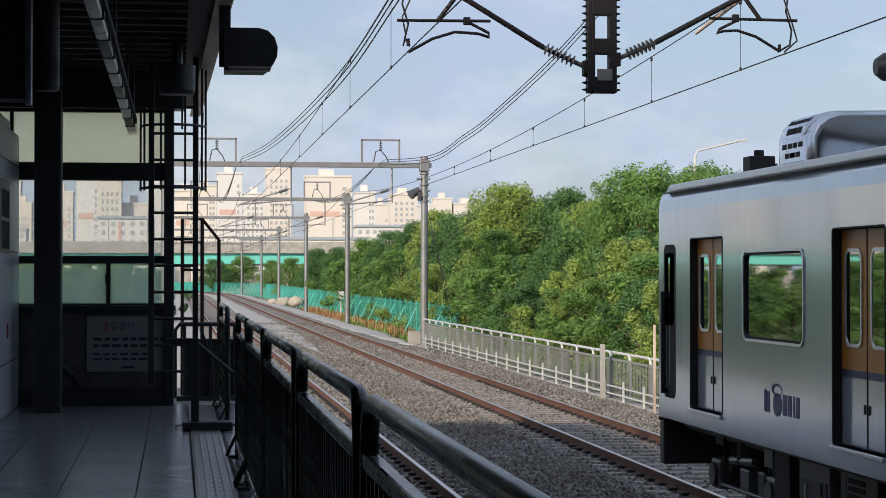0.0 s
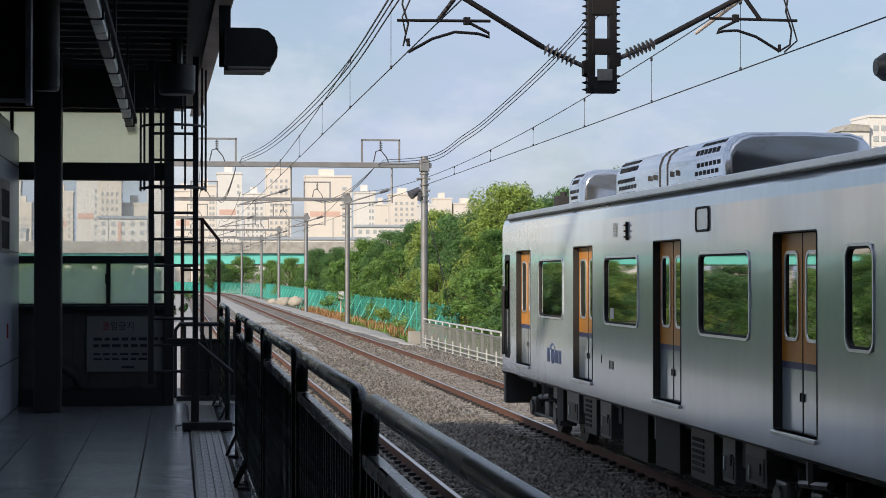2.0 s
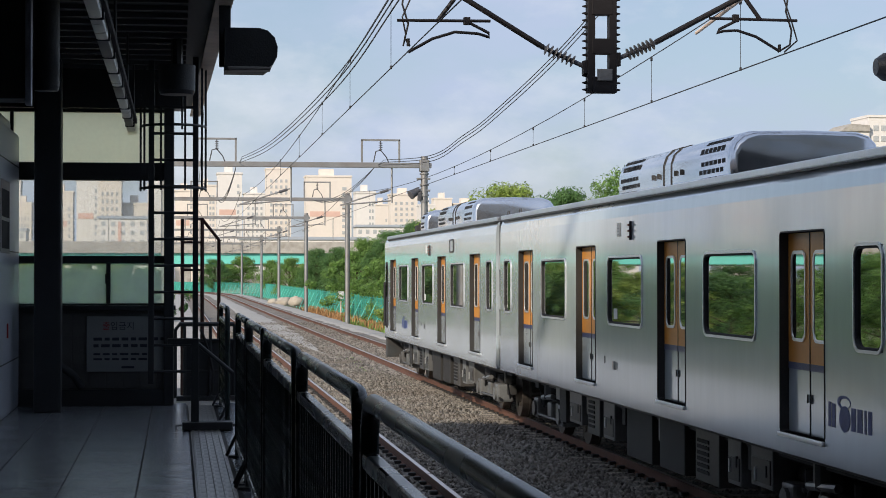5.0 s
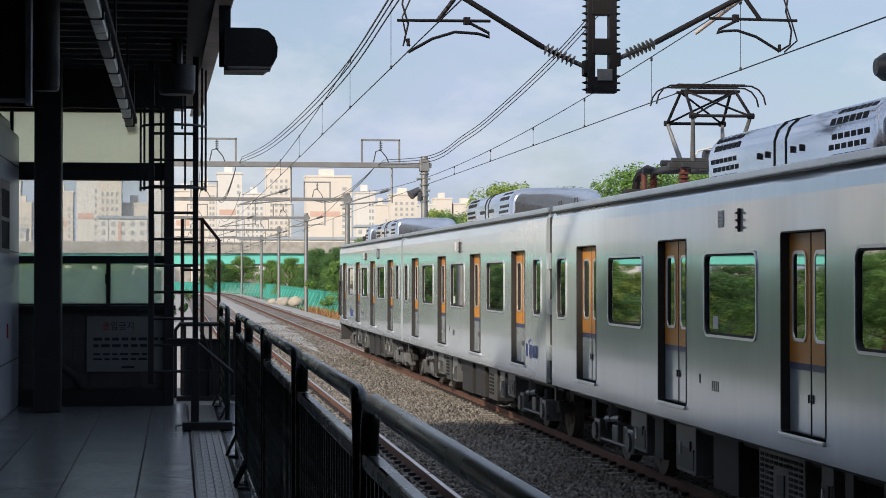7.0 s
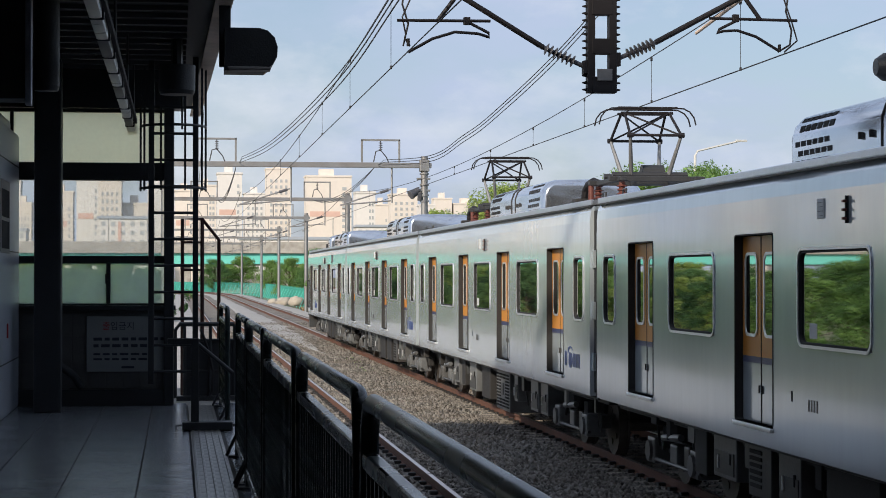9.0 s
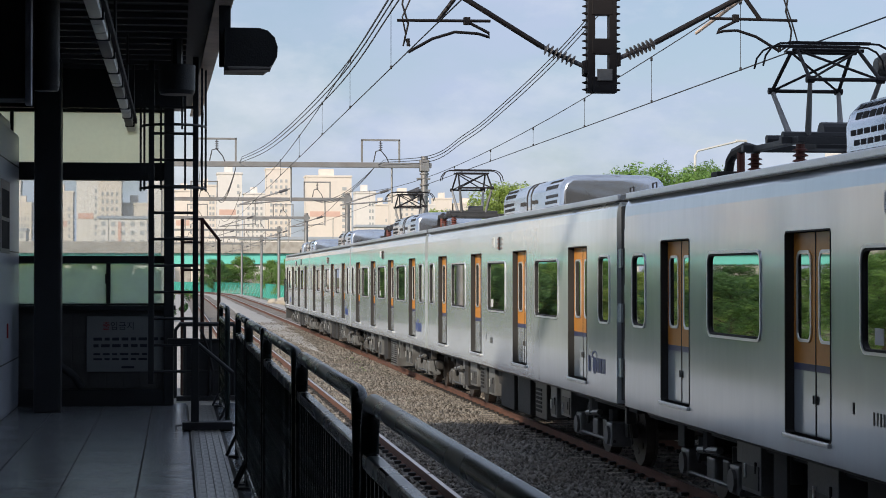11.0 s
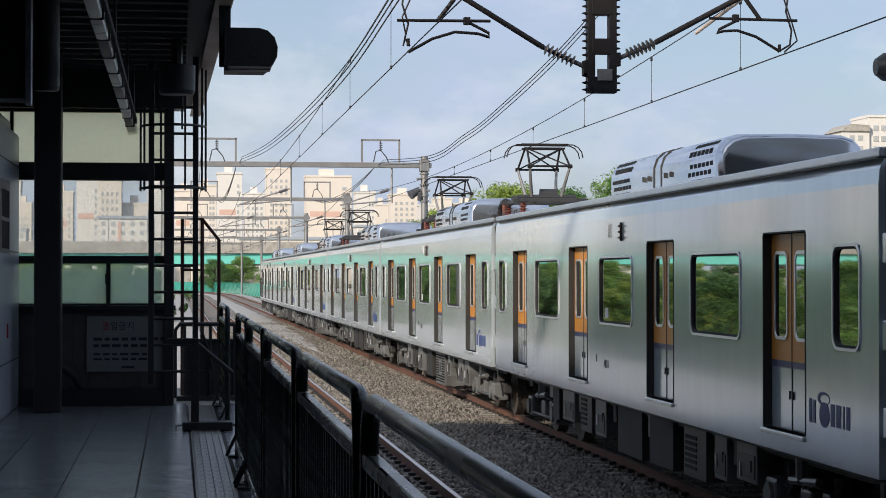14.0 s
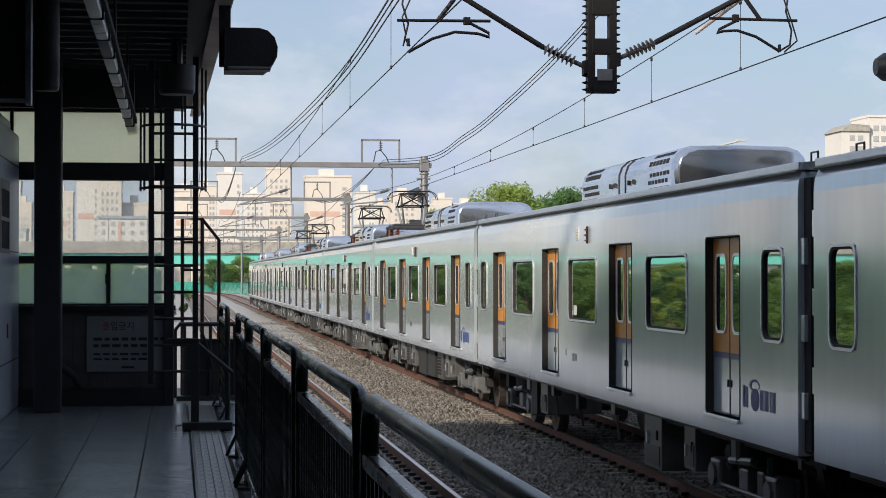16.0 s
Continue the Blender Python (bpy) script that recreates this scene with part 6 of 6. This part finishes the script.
def make_woods():
    rng = random.Random(5)
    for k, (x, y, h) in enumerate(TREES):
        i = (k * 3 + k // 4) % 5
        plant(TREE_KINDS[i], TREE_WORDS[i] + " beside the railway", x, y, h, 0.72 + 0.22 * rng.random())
    for x, y, h in SHRUBS:
        i = rng.randrange(3)
        plant(SHRUB[i], "bushy green shrub behind the fence", x, y, h, 0.9 + 0.3 * rng.random(), "shrub", group="shrubs beside the line")
    for k in range(24):
        y = 95 + 8.5 * k + rng.uniform(-3, 3)
        o, a = line(15.0 + rng.uniform(0, 9), y)
        i = rng.randrange(5)
        plant(TREE_KINDS[i], TREE_WORDS[i] + " in the belt of trees", o.x, o.y, 4.0 + 1.4 * rng.random(), 0.85 + 0.3 * rng.random())
    for k in range(22):
        x, y = rng.uniform(19, 34), rng.uniform(62, 105)
        i = rng.randrange(5)
        plant(TREE_KINDS[i], TREE_WORDS[i] + " in the belt of trees", x, y, 4.0 + 1.2 * rng.random(), 1.0)
    # left of the line
    for k in range(40):
        y = 44 + 6.2 * k + rng.uniform(-2, 2)
        o, a = line(-13.5 - rng.uniform(0, 5) - 0.012 * (y - 44), y)
        i = rng.randrange(3)
        plant(SHRUB[i], "dense green shrub on the bank beside the near track", o.x, o.y, 2.3 + 0.8 * rng.random() + 0.0015 * y, 1.5, "shrub", group="shrubs on the bank")
    for k in range(18):
        x, y = -1.3 - 0.78 * k, 124 + rng.uniform(-4, 6)
        i = rng.randrange(3)
        plant(SHRUB[i], "dense green shrub on the bank beside the near track", x - 0.1, y, 3.15 + 0.6 * rng.random(), 0.95, "shrub", group="shrubs on the bank")
    for k in range(26):
        y = 60 + 10 * k + rng.uniform(-3, 3)
        x = -16 - rng.uniform(0, 14)
        i = rng.randrange(5)
        plant(TREE_KINDS[i], TREE_WORDS[i] + " on the bank", x, y, 3.0 + 0.8 * rng.random() + 0.003 * y, 1.8)
    for x, y, h in ((6.5, 340, 5.6), (11.5, 345, 6.2), (-14, 400, 5.0), (9, 350, 4.8)):
        i = rng.randrange(5)
        plant(TREE_KINDS[i], TREE_WORDS[i] + " in front of the viaduct", x, y, h, 1.2)
    # weeds at the foot of the teal fence
    for name, m, words, n, x0, x1, y0, y1, hh in (("dry_weeds", DRYWEED, "dry orange-brown weeds at the foot of the fence", 6000, 11.0, 12.1, 88, 175, 0.5), ("green_weeds", LEAF, "green weeds along the kerb and fence", 9000, 10.9, 13.2, 60, 130, 0.42), ("weeds", LEAF, "small green weeds on the ballast", 70, 5.3, 6.1, 57, 70, 0.07)):
        vs, fs = [], []
        for _ in range(n):
            x, y = rng.uniform(x0, x1), rng.uniform(y0, y1)
            if noise.noise(Vector((x * 0.5, y * 0.22, 3))) < -0.05:
                continue
            z = -0.55 if x > 9 else -0.18
            h = hh * (0.4 + rng.random())
            a = rng.random() * 3.14
            w = 0.013
            dx, dy = math.cos(a) * w, math.sin(a) * w
            lx, ly = rng.gauss(0, 0.12) * h, rng.gauss(0, 0.12) * h
            k = len(vs)
            vs += [(x - dx, y - dy, z), (x + dx, y + dy, z), (x + lx + dx * 2, y + ly + dy * 2, z + h * 0.6), (x + lx * 1.6, y + ly * 1.6, z + h), (x + lx - dx * 2, y + ly - dy * 2, z + h * 0.55)]
            fs.append((k, k + 1, k + 2, k + 3, k + 4))
        mm = Mesh()
        mm.v, mm.f = vs, fs
        tagged(new(name, fast_data(mm, name, m)), words, "weeds", kind="stuff")


# ---- distance ----
def make_viaduct():
    v = thing("viaduct", "distant road viaduct with a teal girder and pale parapet", "viaduct")
    y = 440
    part("girder", Mesh().bbox(-260, 40, y, y + 3, 5.2, 7.6, 0.1), TEAL2, v, "teal painted girder")
    part("shadow_girder", Mesh().box(-260, 40, y + 0.6, y + 9, 4.9, 5.2), CONCRETE, v)
    part("parapet", Mesh().bbox(-260, 70, y - 0.8, y + 10, 7.6, 10.2, 0.1), CONCRETE, v, "pale concrete parapet")
    for k in range(13):
        x = -240 + 22 * k
        part("pier", Mesh().bbox(x - 1.2, x + 1.2, y + 2, y + 6, -1.2, 5.2, 0.2), CONCRETE, v)
    for k in range(30):
        x = -255 + 10 * k
        part("lamp_column", Mesh().rod((x, y + 1, 10.2), (x, y + 1, 15.5), 0.1, 6), GALV, v)
    e = thing("retaining_wall", "pale retaining wall below the viaduct", "wall")
    part("wall", Mesh().bbox(6, 40, 432, 434, -1.2, 2.5, 0.1), CONCRETE, e)


def make_block(x0, x1, y, h, k):
    b = thing("apartment_block", ("cream rendered" if k % 3 else "pale white") + " distant apartment block with rows of windows", "building", group="distant apartment blocks")
    m = CREAM if k % 3 else CREAM_B
    d = 14.0
    part("wall", Mesh().box(x0, x1, y, y + d, -1.2, h), m, b)
    part("roof", Mesh().box(x0 - 0.3, x1 + 0.3, y - 0.3, y + d + 0.3, h, h + 0.8), m, b)
    w = x1 - x0
    part("roof_house", Mesh().box(x0 + w * 0.3, x0 + w * 0.62, y + 3, y + 9, h + 0.8, h + 3.8), m, b, "stair house on the roof")
    if k % 2 == 0:
        part("band", Mesh().box(x0 + w * 0.08, x0 + w * 0.75, y - 0.12, y, h * 0.62, h * 0.62 + 2.4), PINK, b, "faded pink band")
    cols = (0.2, 0.4, 0.6, 0.8) if k % 4 == 1 else ((0.72, 0.86) if k % 2 else (0.84,))
    pane = Mesh().box(-w * 0.045, w * 0.045, -0.15, 0.02, 0, 1.5).data("window", BLDGLASS)
    fl = int((h - 12) / 2.9)
    for c in cols:
        for f in range(fl):
            part("window", pane, None, b, at=pose(x0 + w * c, y, 10.0 + 2.9 * f))
    side = Mesh().box(-0.02, 0.15, -0.8, 0.8, 0, 1.5).data("window", BLDGLASS)
    for f in range(0, fl):
        for q in (3.5, 7, 10.5):
            part("window", side, None, b, at=pose(x1, y + q, 10.0 + 2.9 * f))


BLOCKS = [(18, 29, 880, 48), (43, 55, 950, 54), (59, 80, 900, 48), (78.5, 87, 860, 39), (91, 97, 900, 35), (109, 123, 1000, 44), (112, 119, 900, 35), (145, 155, 1100, 46),
          (156, 171, 1100, 43), (34, 45, 1000, 44), (-1, 8, 900, 41), (9, 20, 1000, 48), (-40, -31, 800, 41), (-30, -21, 760, 39), (-21, -11, 765, 30), (-12, -3, 820, 40),
          (-54, -44, 850, 38), (-72, -65, 900, 35), (-96, -93, 1200, 59), (-81, -74, 900, 42)]


def make_city():
    for k, (a, b, y, h) in enumerate(BLOCKS):
        make_block(a, b, y, h, k)
    rng = random.Random(8)
    for k in range(16):
        x = -110 - 24 * k + rng.uniform(-5, 5)
        make_block(x, x + rng.uniform(10, 17), rng.uniform(620, 800), rng.uniform(28, 50), k + 1)
    make_low(-25, -9.5, 640, 21)
    make_low(-62, -48, 640, 17)
    make_low(20, 60, 620, 14)
    make_low(64, 120, 700, 20)
    # the block beyond the woods
    b = thing("apartment_block", "pale apartment block with a sloped roof beyond the trees", "building", group="distant apartment blocks")
    y = 520
    part("wall", Mesh().box(182, 190, y, y + 14, -1.2, 42.5), CREAM_B, b)
    part("wall", Mesh().box(190, 211.5, y + 1, y + 15, -1.2, 46.5), CREAM_B, b)
    part("roof", Mesh().add([(181.5, y - 0.5, 42.5), (190, y - 0.5, 42.5), (190, y + 14.5, 42.5), (181.5, y + 14.5, 42.5), (184.5, y - 0.5, 44.6), (190, y - 0.5, 44.2), (190, y + 14.5, 44.2), (184.5, y + 14.5, 44.6)],
                            [(0, 1, 5, 4), (2, 3, 7, 6), (4, 5, 6, 7), (0, 4, 7, 3), (1, 2, 6, 5)]), CONCRETE, b, "sloped grey roof")
    part("roof", Mesh().box(189.8, 211.8, y + 0.7, y + 15.3, 46.5, 47.2), CREAM_B, b)
    pane = Mesh().box(-0.7, 0.7, -0.15, 0.02, 0, 1.5).data("window", BLDGLASS)
    for f in range(13):
        for x in (185.0, 187.4, 192.2, 194.4, 198.2, 200.4, 204.2, 206.4, 209.6):
            if f > 11 and x < 190:
                continue
            part("window", pane, None, b, at=pose(x, y if x < 189.6 else y + 1, 8 + 2.9 * f))
    lamp = thing("street_lamp", "tall pale street lamp with one slanted arm", "street lamp")
    part("pole", Mesh().rod((40.4, 150, -1.2), (40.5, 150, 12.2), 0.16, 8, 0.11), FENCE_TOP, lamp)
    part("arm", Mesh().tube([(40.5, 150, 12.1), (40.7, 150, 12.5), (44.0, 150, 13.3)], 0.08, 6), FENCE_TOP, lamp)
    part("head", Mesh().bbox(43.8, 44.7, 149.85, 150.15, 13.25, 13.42, 0.03), FENCE_TOP, lamp)
    car = thing("parked_car", "white van parked behind the trees", "van")
    part("body", Mesh().bbox(15.8, 17.8, 86, 91, -0.2, 1.7, 0.3), SIGNWHITE, car)
    part("windscreen", Mesh().bbox(16.0, 17.6, 85.95, 86.3, 0.9, 1.5, 0.05), DARKGLASS, car)
    for x in (15.9, 17.7):
        for yy in (87, 90):
            part("wheel", Mesh().rod((x - 0.1, yy, -0.3), (x + 0.1, yy, -0.3), 0.33, 14), RUBBER, car)


def make_low(x0, x1, y, h):
    b = thing("low_block", "low cream city block with dark window strips", "building", group="low city blocks")
    part("wall", Mesh().box(x0, x1, y, y + 12, -1.2, h), CREAM_B, b)
    part("eave", Mesh().box(x0 - 0.4, x1 + 0.4, y - 0.5, y + 12.4, h, h + 0.9), PANEL, b)
    n = max(3, int((x1 - x0) / 2.6))
    pane = Mesh().box(-0.62, 0.62, -0.12, 0.02, 0, 1.5).data("window", BLDGLASS)
    for i in range(n):
        for f in range(max(1, int((h - 8) / 3))):
            part("window", pane, None, b, at=pose(x0 + (i + 0.5) * (x1 - x0) / n, y, h - 2.4 - 2.9 * f))
    part("band", Mesh().box(x0 + (x1 - x0) * 0.4, x0 + (x1 - x0) * 0.47, y - 0.2, y, 4, h - 1), PINK, b, "pink stair strip")


make_grey_fence()
make_teal_fence()
make_woods()
make_viaduct()
make_city()


# ---- ballast stones ----
def make_stones():
    rng = np.random.RandomState(4)
    base = np.array([(1, 0, 0), (-1, 0, 0), (0, 1, 0), (0, -1, 0), (0, 0, 1), (0, 0, -1)], float)
    tri = np.array([(0, 2, 4), (2, 1, 4), (1, 3, 4), (3, 0, 4), (2, 0, 5), (1, 2, 5), (3, 1, 5), (0, 3, 5)])
    xs, ys = [], []
    for x0, x1, y0, y1, step in ((1.95, 3.3, 18, 46, 0.085), (3.55, 6.5, 16, 34, 0.062), (3.55, 6.5, 34, 62, 0.085), (3.55, 6.5, 62, 118, 0.13), (1.95, 3.3, 46, 100, 0.13), (6.68, 7.98, 60, 118, 0.13), (6.68, 7.98, 18, 36, 0.085), (6.68, 7.98, 36, 60, 0.1), (8.15, 10.1, 24, 46, 0.075), (8.15, 10.1, 46, 78, 0.1)):
        gx, gy = np.meshgrid(np.arange(x0, x1, step), np.arange(y0, y1, step))
        xs.append(gx.ravel() + rng.uniform(-.5, .5, gx.size) * step)
        ys.append(gy.ravel() + rng.uniform(-.5, .5, gx.size) * step)
    x, y = np.concatenate(xs), np.concatenate(ys)
    n = len(x)
    tie = ((np.abs(x - FAR) < 1.25) | (np.abs(x - NEAR) < 1.25)) & (np.abs(((y - 12.0 + 0.3) % 0.6) - 0.3) < 0.10)
    z = -0.165 + rng.uniform(0, 0.03, n) - np.where(np.abs(x - FAR) < 1.3, 0.022, 0.0)
    z = np.where(x > 9.5, -0.16 - (x - 9.5) * 0.16, z)
    keep = ~tie
    x, y, z = x[keep], y[keep], z[keep]
    n = len(x)
    size = rng.uniform(0.024, 0.052, n) * np.where(y > 60, 1.5, 1.0)
    v = base[None] * rng.uniform(0.6, 1.15, (n, 6, 1)) * size[:, None, None] + rng.uniform(-.25, .25, (n, 6, 3)) * size[:, None, None]
    a = rng.uniform(0, 6.28, n)
    b = rng.uniform(-0.8, 0.8, n)
    ca, sa, cb, sb = np.cos(a), np.sin(a), np.cos(b), np.sin(b)
    vx, vy, vz = v[..., 0], v[..., 1], v[..., 2]
    vy, vz = vy * cb[:, None] - vz * sb[:, None], vy * sb[:, None] + vz * cb[:, None]
    vx, vy = vx * ca[:, None] - vy * sa[:, None], vx * sa[:, None] + vy * ca[:, None]
    co = np.stack([vx + x[:, None], vy + y[:, None], vz + z[:, None]], -1).reshape(-1, 3)
    fc = (tri[None] + (np.arange(n) * 6)[:, None, None]).reshape(-1, 3)
    me = bpy.data.meshes.new("ballast_stones")
    me.vertices.add(len(co))
    me.vertices.foreach_set("co", co.ravel())
    me.loops.add(fc.size)
    me.loops.foreach_set("vertex_index", fc.ravel().astype(np.int32))
    me.polygons.add(len(fc))
    me.polygons.foreach_set("loop_start", np.arange(0, fc.size, 3, dtype=np.int32))
    me.update(calc_edges=True)
    me.validate()
    me.materials.append(STONE)
    tagged(new("ballast_stones", me), "loose grey-brown crushed ballast stones round the tracks", "ballast", kind="stuff")


make_stones()


def motions():
    rows = [0.5 * k for k in range(33)]
    for k, car in enumerate(CARS):
        walk(car, [(t, pose(FAR + 0.02, train_at(t) + CAR / 2 - CAR * k, 0)) for t in rows])
    # wheels roll with the distance run
    steps = [k / 30 for k in range(481)]
    turned = [math.degrees((train_at(t) - train_at(0)) / 0.43) for t in steps]
    for car in CARS:
        for ob in car.children:
            if ob.name.startswith("wheelset"):
                y = ob.location.y
                walk(ob, [(t, pose(0, y, 0.43, -a)) for t, a in zip(steps, turned)])


motions()
